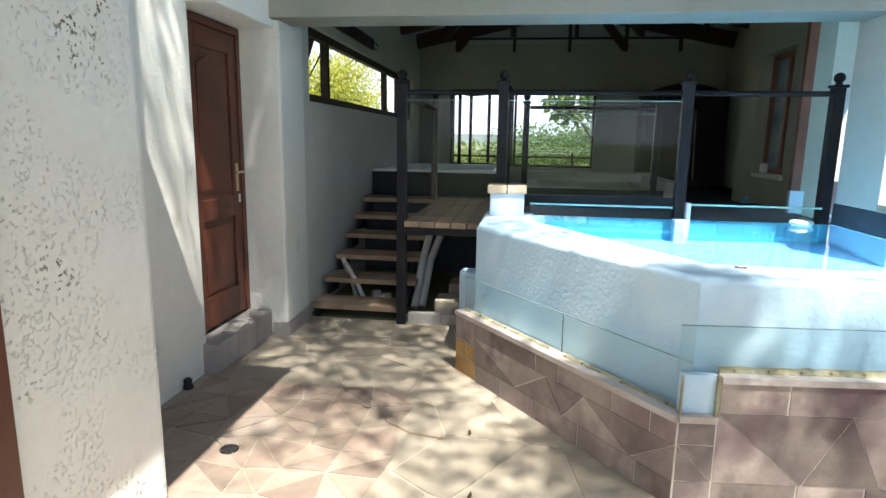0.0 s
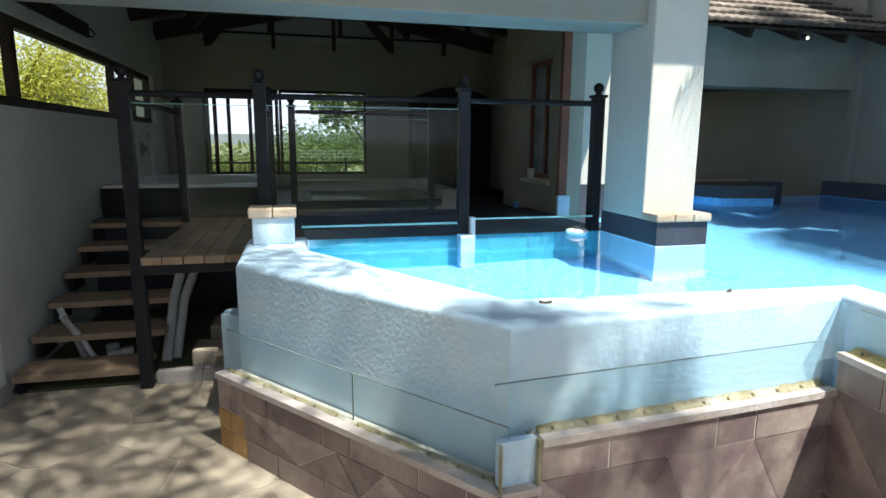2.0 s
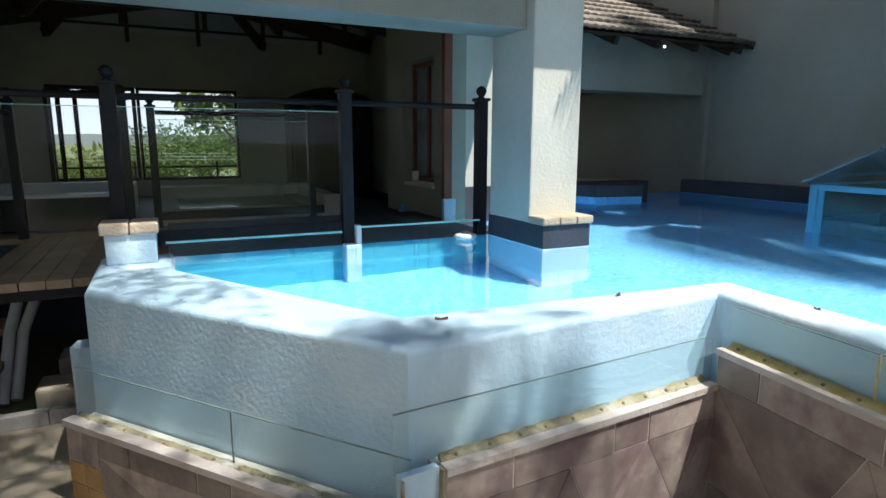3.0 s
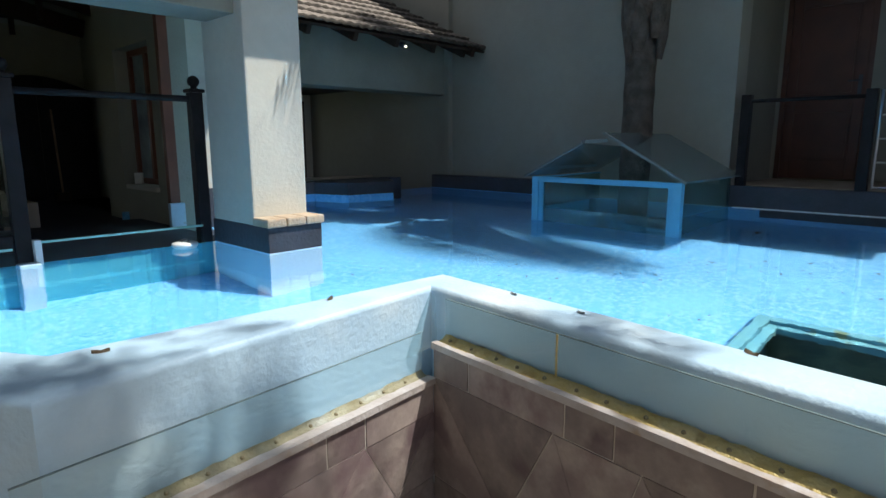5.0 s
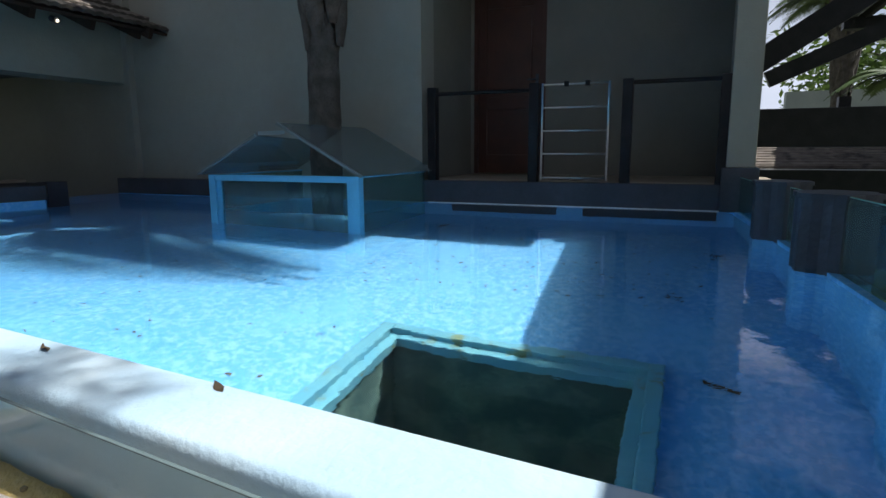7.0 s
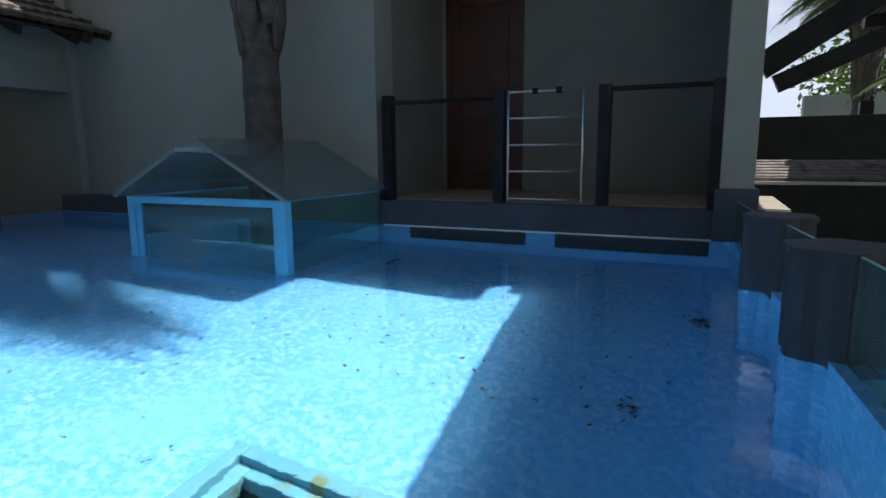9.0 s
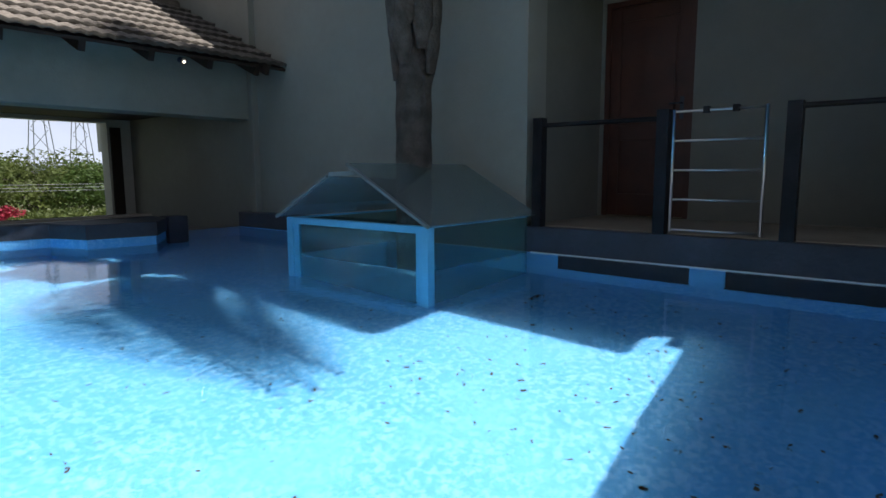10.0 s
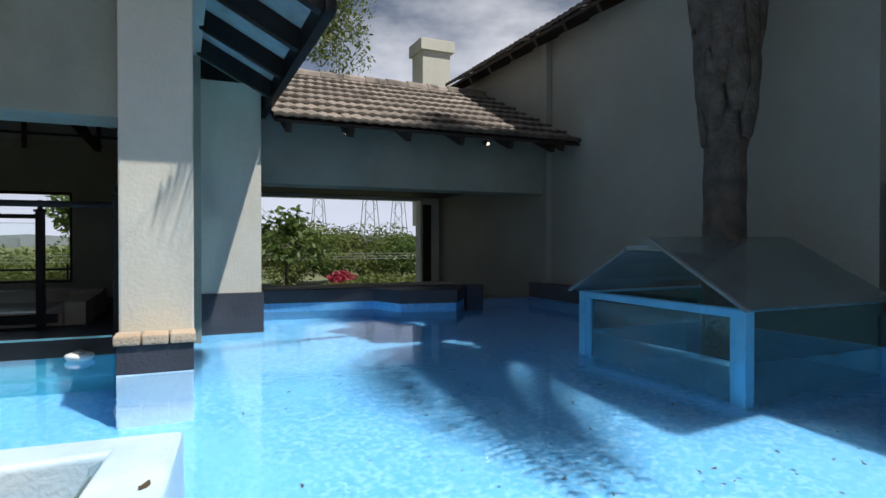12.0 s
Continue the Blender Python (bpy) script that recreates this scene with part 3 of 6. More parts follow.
def apron(name, p, q, back, top, sheet, joints, label, glue, bead, notch=0.0, low=0.0):
    """One side of the gutter: plan line p-q of its face. bead: depth and height of its sealant. notch: length at p where it stays low, at the height low."""
    p, q = Vector(p), Vector(q)
    t = (q - p).normalized()
    n = Vector((t.y, -t.x))
    rnd = random.Random(int(top * 1000))
    th = thing(name, (p.x, p.y, 0), label, "pool apron", kind="structure")
    a = p + t * notch
    part("core", strip(bmesh.new(), a, q, n, 0, top - 0.004, -back, -0.0045), GROUT_PALE, th)
    part("ledge", strip(bmesh.new(), a, q, n, top - 0.004, top + 0.024, bead[0] - 0.070, 0.012), LEDGE, th, "pale stone edging strip")
    if notch:
        part("core", strip(bmesh.new(), p, a, n, 0, low - 0.004, -back, -0.0045), GROUT_PALE, th)
        part("ledge", strip(bmesh.new(), p, a - t * 0.001, n, low - 0.004, low + 0.024, -0.07, 0.012), LEDGE, th, "pale stone edging strip")
        part("joint_strip", strip(bmesh.new(), a - t * 0.012, a - t * 0.001, n, low + 0.024, top + 0.02, -0.02, 0.004), glue, th, "grubby sealant joint")
        part("joint_strip", strip(bmesh.new(), p, p + t * 0.007, n, low + 0.024, top + 0.02, -0.012, 0.004), glue, th, "grubby sealant joint")
    part("sealant", sealant_bead(a + t * 0.01, q - t * 0.01, n, top + 0.018, rnd, *bead), glue, th, "lumpy sealant fillet", True)
    bolt = None
    ln = (q - a).length
    for i in range(int(ln / 0.13)):
        c = a + t * (0.07 + i * 0.13 + rnd.uniform(-0.012, 0.012)) - n * (0.068 - bead[0] * 0.5)
        if bolt is None:
            bolt = mesh_of("bolt", lathe(bmesh.new(), [(0.0075, 0), (0.0075, 0.006), (0.004, 0.010)], (0, 0, 0), 6), BOLT)
        ob = new("bolt", bolt)
        ob.parent = th
        ob.matrix_parent_inverse = Matrix.Translation(-th.location)
        ob.matrix_basis = Matrix.Translation((c.x, c.y, top + 0.018 + bead[1] * 0.42)) @ (n.to_3d() + Vector((0, 0, 0.9))).to_track_quat("Z", "Y").to_matrix().to_4x4()
    cuts = [0, *joints, (q - p).length]
    for u, v in zip(cuts, cuts[1:]):
        pane = part("acrylic_sheet", strip(bmesh.new(), p + t * (u + 0.004), p + t * (v - 0.004), n, top + 0.005, top + sheet, -0.074, -0.066), ACRYLIC, th, "hazy clear acrylic sheet")
        pane.visible_shadow = False
        part("sheet_edge", strip(bmesh.new(), p + t * (u + 0.004), p + t * (v - 0.004), n, top + sheet + 0.0005, top + sheet + 0.003, -0.074, -0.066), SHEET_EDGE, th, "dark polished sheet edge").visible_shadow = False
        if v < cuts[-1]:
            part("joint_strip", strip(bmesh.new(), p + t * (v - 0.004), p + t * (v + 0.004), n, top, top + sheet, -0.0655, -0.062), SHEET_EDGE if glue is GLUE_PALE else glue, th)
    return th


apron_ab = apron("pool_apron_entrance", (-0.478, 3.775), (0.585, 2.42), 0.14, 0.385, 0.235, [0.95], "stone-clad gutter wall with acrylic sheet and sealant", GLUE_PALE, (0.026, 0.014))
apron_bc = apron("pool_apron_front", (0.592, 2.425), (2.105, 2.555), 0.14, 0.56, 0.21, [], "stone-clad gutter wall stepping up below the pool rim", GLUE_PALE, (0.034, 0.026), 0.155, 0.385)
apron_cd = apron("pool_apron_side", (2.105, 2.56), (1.735, -0.70), 0.14, 0.72, 0.20, [0.62, 1.9], "taller stone-clad gutter wall along the pool rim", GLUE, (0.046, 0.030))
part("blue_lining", strip(bmesh.new(), Vector((0.600, 2.425)), Vector((0.740, 2.4377)), Vector((0.085, -0.996)), 0.40, 0.575, -0.06, -0.03), BLUE, apron_bc, "blue painted wall behind the low corner")
solid("acrylic_gusset", plate(bmesh.new(), [(2.02, 2.655, 0.66), (2.19, 2.66, 0.93), (2.16, 2.60, 0.93), (2.14, 2.57, 0.72)], 0.006), ACRYLIC, "hazy acrylic corner gusset glued to the rim", "gusset")

# ---- pier stub at the pool corner ----
stub = thing("pool_corner_pier", (-0.19, 4.5, 0.94), "short blue painted pier with a brick cap at the pool corner", "pier", kind="structure")
part("shaft", B(-0.315, 4.42, 0.957, -0.065, 4.62, 1.12, bevel=0.01), BLUE, stub)
BRICK = mat("pale_brick", (0.50, 0.38, 0.27), 0.85, (0.58, 0.47, 0.36), 9.0, 0.5, 60, spread=0.12)
for i in range(2):
    part("brick", B(-0.335 + i * 0.145, 4.40, 1.12, -0.195 + i * 0.145, 4.63, 1.182, bevel=0.012), BRICK, stub)
cap = thing("column_brick_ledge", (2.3, 3.98, 1.10), "row of pale bricks laid on the column plinth", "bricks", kind="structure")
for i in range(3):
    part("brick", B(2.105 + i * 0.132, 3.885, 1.10, 2.231 + i * 0.132, 4.064, 1.152, bevel=0.012), BRICK, cap)
setting("blue_outlet_block", prism(bmesh.new(), [(-0.54, 4.54), (-0.40, 4.46), (-0.37, 4.66), (-0.52, 4.66)], 0.05, 0.50, bevel=0.01), BLUE, "blue painted outlet block below the pool wall", "pool wall")

# ---- courtyard door ----
def panel_door(name, face, y0, y1, z0, z1, side, label, handle_y, group="", wood=DOORWOOD, metal=BRASS):
    """A hinged two-panel door in a wall along y; side +1 looks to +x."""
    th = thing(name, (face, (y0 + y1) / 2, z0), label, "door", group, "structure")
    s = side

    def bx(a, ya, za, b, yb, zb, bev=0.004):
        return B(min(face + s * a, face + s * b), ya, za, max(face + s * a, face + s * b), yb, zb, bevel=bev)
    part("door_frame", bx(-0.05, y0 - 0.001, z0, 0.012, y0 + 0.05, z1), wood, th)
    part("door_frame", bx(-0.05, y1 - 0.05, z0, 0.012, y1 + 0.001, z1), wood, th)
    part("door_frame", bx(-0.05, y0 + 0.05, z1 - 0.05, 0.012, y1 - 0.05, z1), wood, th)
    leaf = part("door_leaf", bx(-0.05, y0 + 0.052, z0 + 0.01, -0.02, y1 - 0.052, z1 - 0.052), wood, th)
    h = z1 - z0
    a, b = y0 + 0.052, y1 - 0.052
    for ya, yb, za, zb in ((a, a + 0.10, z0 + 0.01, z1 - 0.055), (b - 0.10, b, z0 + 0.01, z1 - 0.055), (a + 0.10, b - 0.10, z0 + 0.01, z0 + 0.22),
                           (a + 0.10, b - 0.10, z0 + 0.36 * h, z0 + 0.43 * h), (a + 0.10, b - 0.10, z1 - 0.19, z1 - 0.055)):
        part("door_rail", bx(-0.02, ya, za, 0.0, yb, zb, 0.006), wood, leaf)
    for za, zb in ((z0 + 0.25, z0 + 0.335 * h), (z0 + 0.46 * h, z1 - 0.23)):
        bm = bmesh.new()
        ya, yb = a + 0.125, b - 0.125
        q = [(ya, za), (yb, za), (yb, zb), (ya, zb)]
        if za > z0 + 0.4 * h:
            q = [(ya, za), (yb, za)] + [(yb + (ya - yb) * k / 8, zb - 0.07 + 0.07 * math.sin(math.pi * k / 8)) for k in range(9)]
        plate(bm, [(face - s * 0.02, y, z) for y, z in q], 0.012, (s, 0, 0))
        part("door_panel", bm, wood, leaf)
    hz = z0 + 1.02
    hd = part("door_handle", bx(0.0, handle_y - 0.018, hz - 0.11, 0.006, handle_y + 0.018, hz + 0.09, 0.003), metal, leaf, "worn brass lever handle")
    t = -1 if handle_y > (y0 + y1) / 2 else 1
    part("lever", tube(bmesh.new(), [(face + s * 0.006, handle_y, hz + 0.03), (face + s * 0.05, handle_y, hz + 0.03), (face + s * 0.055, handle_y + t * 0.10, hz + 0.028)], 0.008, 8), metal, hd)
    return th


d1 = panel_door("door_1", -2.14, 3.50, 4.235, 0.20, 2.25, 1, "closed mahogany panel door in a plaster recess", 4.13)
part("key_tag", B(-2.128, 4.118, 1.03, -2.122, 4.142, 1.09, bevel=0.002), WHITE, d1, "white key tag")
d2 = panel_door("door_2", 8.02, 1.99, 2.83, 1.168, 3.20, -1, "closed dark mahogany door on the veranda", 2.09, wood=DOORWOOD_DARK, metal=DARKGREY)
step = thing("door_step", (-2.0, 3.8, 0), "grey stone threshold step below the door", "step", kind="structure")
for i in range(3):
    part("stone_slab", B(-2.13, 3.40 + i * 0.275, 0.0, -1.95, 3.67 + i * 0.275, 0.198, bevel=0.008), STEP_STONE, step)
sk = thing("skirting", (-1.9, 4.4, 0), "grey stone skirting round the pier foot", "skirting", kind="structure")
STONE = mat("grey_skirting_stone", (0.30, 0.28, 0.27), 0.7, (0.38, 0.35, 0.33), 5.0, 0.3, 40, spread=0.1)
part("stone_slab", B(-1.94, 4.215, 0, -1.83, 4.239, 0.10, bevel=0.003), STONE, sk)
part("stone_slab", B(-1.829, 4.215, 0, -1.808, 4.70, 0.10, bevel=0.003), STONE, sk)
setting("door_3", B(-1.474, 0.70, 0, -1.445, 1.42, 2.3, bevel=0.004), DOORWOOD, "brown timber door board on the pier", "door")
solid("door_stop", lathe(bmesh.new(), [(0.030, 0), (0.032, 0.012), (0.022, 0.03), (0.026, 0.055), (0.012, 0.066)], (-2.03, 3.18, 0.001), 12), BLACK, "small black rubber stop at the wall foot", "door stop", smooth=True)
dr = thing("floor_drain", (-1.44, 2.55, 0), "small round iron floor drain in the paving", "drain")
part("grate", lathe(bmesh.new(), [(0.045, 0.0), (0.045, 0.006), (0.036, 0.007), (0.036, 0.004), (0.002, 0.004)], (-1.44, 2.55, 0.001), 20), BLACK, dr)
for i in range(-2, 3):
    part("grate_bar", B(-1.475, 2.546 + i * 0.014, 0.003, -1.405, 2.552 + i * 0.014, 0.009), STEEL, dr)

# ---- spa deck and stairs ----
deck = thing("timber_deck", (-0.5, 5.6, 0.8), "weathered timber deck on a black steel frame", "deck", kind="structure")
for i in range(8):
    x = -1.0 + i * 0.125
    part("plank", B(x, 4.62 - (i % 2) * 0.008, 0.815, x + 0.12, 6.6, 0.865, bevel=0.006), DECKWOOD, deck)
part("fascia", B(-1.0, 4.63, 0.755, -0.32, 4.67, 0.814, bevel=0.004), BLACK, deck, "black painted steel fascia")
part("joist", B(-1.0, 5.5, 0.70, 0.0, 5.55, 0.814), BLACK, deck)
stairs = thing("open_staircase", (-1.4, 5.5, 0), "open-riser stairs with weathered timber treads", "stairs", kind="structure")
for i in range(6):
    y, z = 4.70 + i * 0.335, 0.125 + i * 0.148
    tread = part("tread", B(-1.815, y, z - 0.045, -0.98 - (0.06 if i == 0 else 0), y + 0.30, z, bevel=0.006), DECKWOOD, stairs)
    part("riser_bracket", B(-1.80, y + 0.03, max(0.0, z - 0.155), -1.76, y + 0.27, z - 0.046), BLACK, stairs)
    part("riser_bracket", B(-1.07, y + 0.03, max(0.0, z - 0.155), -1.03, y + 0.27, z - 0.046), BLACK, stairs)
# Room and alcove floors use charcoal, so the indoor dimness is in the colour.
setting("floor_spa", B(SPA_WALL_X, 6.6, 0.0, 2.36, BACK_Y, 0.86), DARKGREY, "stone floor of the spa room, darkened as if in shade", "floor")
setting("floor_spa_alcove", B(2.36, 7.4, 0.0, 3.0, BACK_Y, 0.86), DARKGREY, "stone floor of the alcove, darkened as if in shade", "floor")
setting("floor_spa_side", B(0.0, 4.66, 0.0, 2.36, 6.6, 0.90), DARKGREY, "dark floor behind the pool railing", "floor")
setting("floor_under_deck", B(SPA_WALL_X, 4.78, -0.05, 0.0, 6.6, 0.003), EARTH, "bare earth below the deck", "floor")
k = thing("kerb", (-0.8, 4.74, 0), "low stone kerb at the foot of the deck", "kerb", kind="structure")
for i in range(2):
    part("stone_slab", B(-0.98 + i * 0.28, 4.70, 0, -0.705 + i * 0.28, 4.77, 0.085, bevel=0.006), STONE, k)
for i, (x, y, h, w) in enumerate(((-0.78, 4.82, 0.17, 0.30), (-0.70, 5.15, 0.24, 0.34))):
    solid("stone_block", B(x, y, 0.003, x + w, y + 0.26, h, bevel=0.015), PAVE, "rough sandstone block under the deck", "stone block", "stone blocks under the deck")
PVC = mat("white_pvc", (0.72, 0.72, 0.69), 0.4, (0.6, 0.6, 0.57), 6.0)
for a, b, c, r in (((-1.60, 5.0, 0.42), (-1.52, 5.08, 0.22), (-1.46, 5.14, 0.03), 0.022), ((-1.72, 5.3, 0.40), (-1.62, 5.25, 0.2), (-1.55, 5.2, 0.03), 0.022),
                   ((-0.98, 5.9, 0.62), (-0.96, 5.3, 0.42), (-0.99, 5.05, 0.03), 0.035), ((-0.86, 5.95, 0.62), (-0.90, 5.35, 0.40), (-0.93, 5.10, 0.03), 0.035)):
    solid("drain_pipe", tube(bmesh.new(), [a, b, c], r, 10), PVC, "white plastic plumbing pipe below the stairs", "pipe", "plumbing pipes", smooth=True)
for x, y in ((-1.35, 5.15), (-1.28, 5.2), (-1.40, 5.3)):
    solid("pipe_fitting", lathe(bmesh.new(), [(0.03, 0), (0.03, 0.05), (0.045, 0.055), (0.045, 0.10), (0.03, 0.105)], (x, y, 0.003), 12), PVC, "white plastic pipe fitting on the ground", "pipe fitting", "plumbing fittings", smooth=True)

# ---- black posts, rails and glass ----
def post(x, y, z0, z1=1.92, w=0.075, ball=True):
    th = thing("railing_post", (x, y, z0), "black painted square post with a ball finial" if ball else "black painted square steel post", "post", "railing posts")
    part("shaft", B(x - w / 2, y - w / 2, z0, x + w / 2, y + w / 2, z1, bevel=0.004), BLACK, th)
    if ball:
        c = part("cap", B(x - w / 2 - 0.012, y - w / 2 - 0.012, z1, x + w / 2 + 0.012, y + w / 2 + 0.012, z1 + 0.022, bevel=0.005), BLACK, th)
        r = 0.037
        prof = [(0.03, z1 + 0.022), (0.018, z1 + 0.035)] + [(max(0.004, r * math.sin(a)), z1 + 0.032 + r - r * math.cos(a)) for a in [math.pi * (0.18 + 0.82 * i / 8) for i in range(9)]]
        part("finial", lathe(bmesh.new(), prof, (x, y, 0), 14), BLACK, th, smooth=True)
    return th


def rail(a, b, r=0.02, label="black painted handrail between posts"):
    return solid("handrail", tube(bmesh.new(), [a, b], r, 10), BLACK, label, "handrail", "black handrails", smooth=True)


def pane(a, b, z0, z1, label="clear glass railing panel", group="railing panels", material=None, thick=0.008, edge=0.004):
    a, b = Vector(a), Vector(b)
    n = Vector(((b - a).y, -(b - a).x)).normalized()
    ob = solid("glass_screen", strip(bmesh.new(), a, b, n, z0, z1, 0, thick), material or GLASS, label, "glass panel", group)
    ob.visible_shadow = False
    part("glass_edge", strip(bmesh.new(), a, b, n, z1 + 0.0005, z1 + edge, 0, thick), GLASS_EDGE, ob, "pale green polished glass edge")
    return ob


post(-1.03, 4.68, 0.0)
post(-0.25, 4.70, 0.865)
post(1.08, 4.66, 0.90)
post(2.08, 4.66, 0.90, 1.90)
for x, y, z0 in ((-1.02, 6.34, 0.865), (-0.07, 6.64, 0.86), (1.30, 6.64, 0.86), (-0.24, 5.70, 0.865)):
    post(x, y, z0, 1.90, 0.065)
rail((-0.99, 4.68, 1.86), (-0.29, 4.70, 1.86))
rail((-0.21, 4.70, 1.86), (1.04, 4.66, 1.86))
rail((1.12, 4.66, 1.86), (2.04, 4.66, 1.86))
rail((-1.03, 4.72, 1.82), (-1.02, 6.30, 1.82))
rail((-0.035, 6.64, 1.86), (1.265, 6.64, 1.86))
rail((-0.245, 4.74, 1.82), (-0.24, 5.665, 1.82))
setting("railing_kerb", B(-0.06, 4.64, 1.01, 1.04, 4.70, 1.10, bevel=0.006), BLACK, "black steel beam below the glass railing", "beam")
pane((-0.21, 4.68), (1.04, 4.66), 1.10, 1.80)
pane((1.12, 4.60), (2.04, 4.60), 0.92, 1.055, "thick glass weir panel standing in the pool", "pool weir panels", None, 0.02, 0.013)
pane((-0.02, 4.60), (1.02, 4.60), 0.92, 1.03, "thick glass weir panel standing in the pool", "pool weir panels", None, 0.02, 0.013)
pane((-0.03, 6.64), (1.26, 6.64), 0.90, 1.80)
pane((-0.99, 4.70), (-0.29, 4.70), 0.90, 1.80)
solid("glass_clamp", B(1.115, 4.575, 0.93, 1.150, 4.635, 1.075, bevel=0.006), WHITE, "white plastic clamp holding the weir glass", "clamp")
setting("column_pedestal", B(1.03, 4.52, 0.0, 1.13, 4.62, 0.955, bevel=0.006), BLUE, "blue painted pedestal under a railing post", "pier")
fl = thing("chlorine_float", (1.88, 4.5, 0.94), "round white floating chlorine dispenser on the water", "float")
part("body", lathe(bmesh.new(), [(0.02, 0), (0.06, 0.006), (0.078, 0.025), (0.074, 0.040), (0.05, 0.048), (0.03, 0.048)], (1.88, 4.5, 0.938), 24), WHITE, fl, smooth=True)
part("lid", lathe(bmesh.new(), [(0.028, 0.048), (0.028, 0.058), (0.02, 0.062)], (1.88, 4.5, 0.938), 16), STEEL, fl, smooth=True)

# ---- spa room fittings ----
tub = thing("spa_tub", (-1.1, 7.5, 0.86), "white built-in spa tub behind a dark panel", "spa tub")
part("front_panel", B(-1.84, 6.86, 0.86, -0.30, 6.90, 1.13, bevel=0.006), BLACK, tub)
bm = bmesh.new()
for x0, y0, x1, y1 in ((-1.84, 6.90, -0.30, 7.06), (-1.84, 8.6, -0.30, 8.75), (-1.84, 7.06, -1.70, 8.6), (-0.44, 7.06, -0.30, 8.6)):
    box(bm, x0, y0, 0.86, x1, y1, 1.16, bevel=0.01)
part("shell", bm, WHITE, tub)
spa = thing("plunge_pool", (0.7, 7.8, 0.86), "blue plunge pool with a stone surround", "plunge pool")
for x0, y0, x1, y1, z1 in ((-0.05, 6.70, 1.45, 6.80, 1.005), (-0.05, 8.42, 1.45, 9.4, 1.005), (-0.05, 6.80, 0.11, 8.1, 1.005), (1.28, 6.80, 1.45, 8.1, 1.005), (-0.05, 8.1, 1.62, 8.42, 1.11), (1.45, 6.80, 1.62, 8.1, 1.09)):
    part("surround_slab", B(x0, y0, 0.86, x1, y1, z1, bevel=0.008), PAVE, spa)
part("lining", B(0.11, 6.80, 0.86, 1.28, 8.1, 0.93), BLUE, spa)
part("front_bar", B(-0.10, 6.655, 0.92, 1.42, 6.695, 1.0, bevel=0.005), BLACK, spa, "black steel front bar")
part("water_sheet", B(0.11, 6.80, 0.985, 1.28, 8.1, 0.989), WATER, spa).visible_shadow = False
sh = thing("shower_mixer", (-1.84, 8.6, 1.4), "chrome shower mixer on the plaster wall", "shower")
m4 = pose(0, 0, 0, 0, 90, 0)
bm = lathe(bmesh.new(), [(0.085, 0), (0.085, 0.012), (0.03, 0.02), (0.03, 0.07)], (0, 0, 0), 18)
bmesh.ops.transform(bm, matrix=Matrix.Translation((-1.86, 8.62, 1.48)) @ m4, verts=bm.verts)
part("plate", bm, STEEL, sh, smooth=True)
part("hose", tube(bmesh.new(), [(-1.82, 8.75, 1.62), (-1.80, 8.80, 1.66), (-1.80, 8.86, 1.5), (-1.81, 8.88, 1.1)], 0.008, 8), STEEL, sh, smooth=True)
cup = thing("mug", (2.42, 6.66, 1.215), "white mug with dark marks on the window sill", "mug")
part("body", lathe(bmesh.new(), [(0.034, 0), (0.038, 0.01), (0.038, 0.10), (0.034, 0.10), (0.034, 0.02)], (2.40, 6.66, 1.215), 18), WHITE, cup, smooth=True)
part("handle", tube(bmesh.new(), [(2.40, 6.62, 1.295), (2.40, 6.60, 1.28), (2.40, 6.60, 1.25), (2.40, 6.62, 1.235)], 0.006, 8), WHITE, cup, smooth=True)
# Black arched block added in place of a dark doorway recess.
arch = thing("dark_arch_block", (2.2, 9.9, 0.86), "tall black arched block standing in for a dark doorway", "wardrobe")
bm = bmesh.new()
q = [(1.70, 0.86), (2.95, 0.86), (2.95, 2.25)] + [(2.95 - 1.25 * i / 10, 2.25 + 0.16 * math.sin(math.pi * i / 10)) for i in range(1, 10)] + [(1.70, 2.25)]
plate(bm, [(x, 9.70, z) for x, z in q], 0.395, (0, 1, 0))
part("body", bm, BLACK, arch)
part("door", B(1.75, 9.675, 0.92, 2.31, 9.699, 2.2, bevel=0.005), BLACK, arch)
part("door", B(2.34, 9.675, 0.92, 2.90, 9.699, 2.2, bevel=0.005), BLACK, arch)
br = thing("broom", (2.46, 9.5, 0.86), "wooden-handled broom leaning against the black arched block", "broom")
part("handle", tube(bmesh.new(), [(2.46, 9.48, 0.95), (2.47, 9.66, 2.0)], 0.013, 8), DECKWOOD, br, smooth=True)
part("brush", B(2.38, 9.42, 0.861, 2.54, 9.52, 0.97, bevel=0.01), DARKWOOD, br)


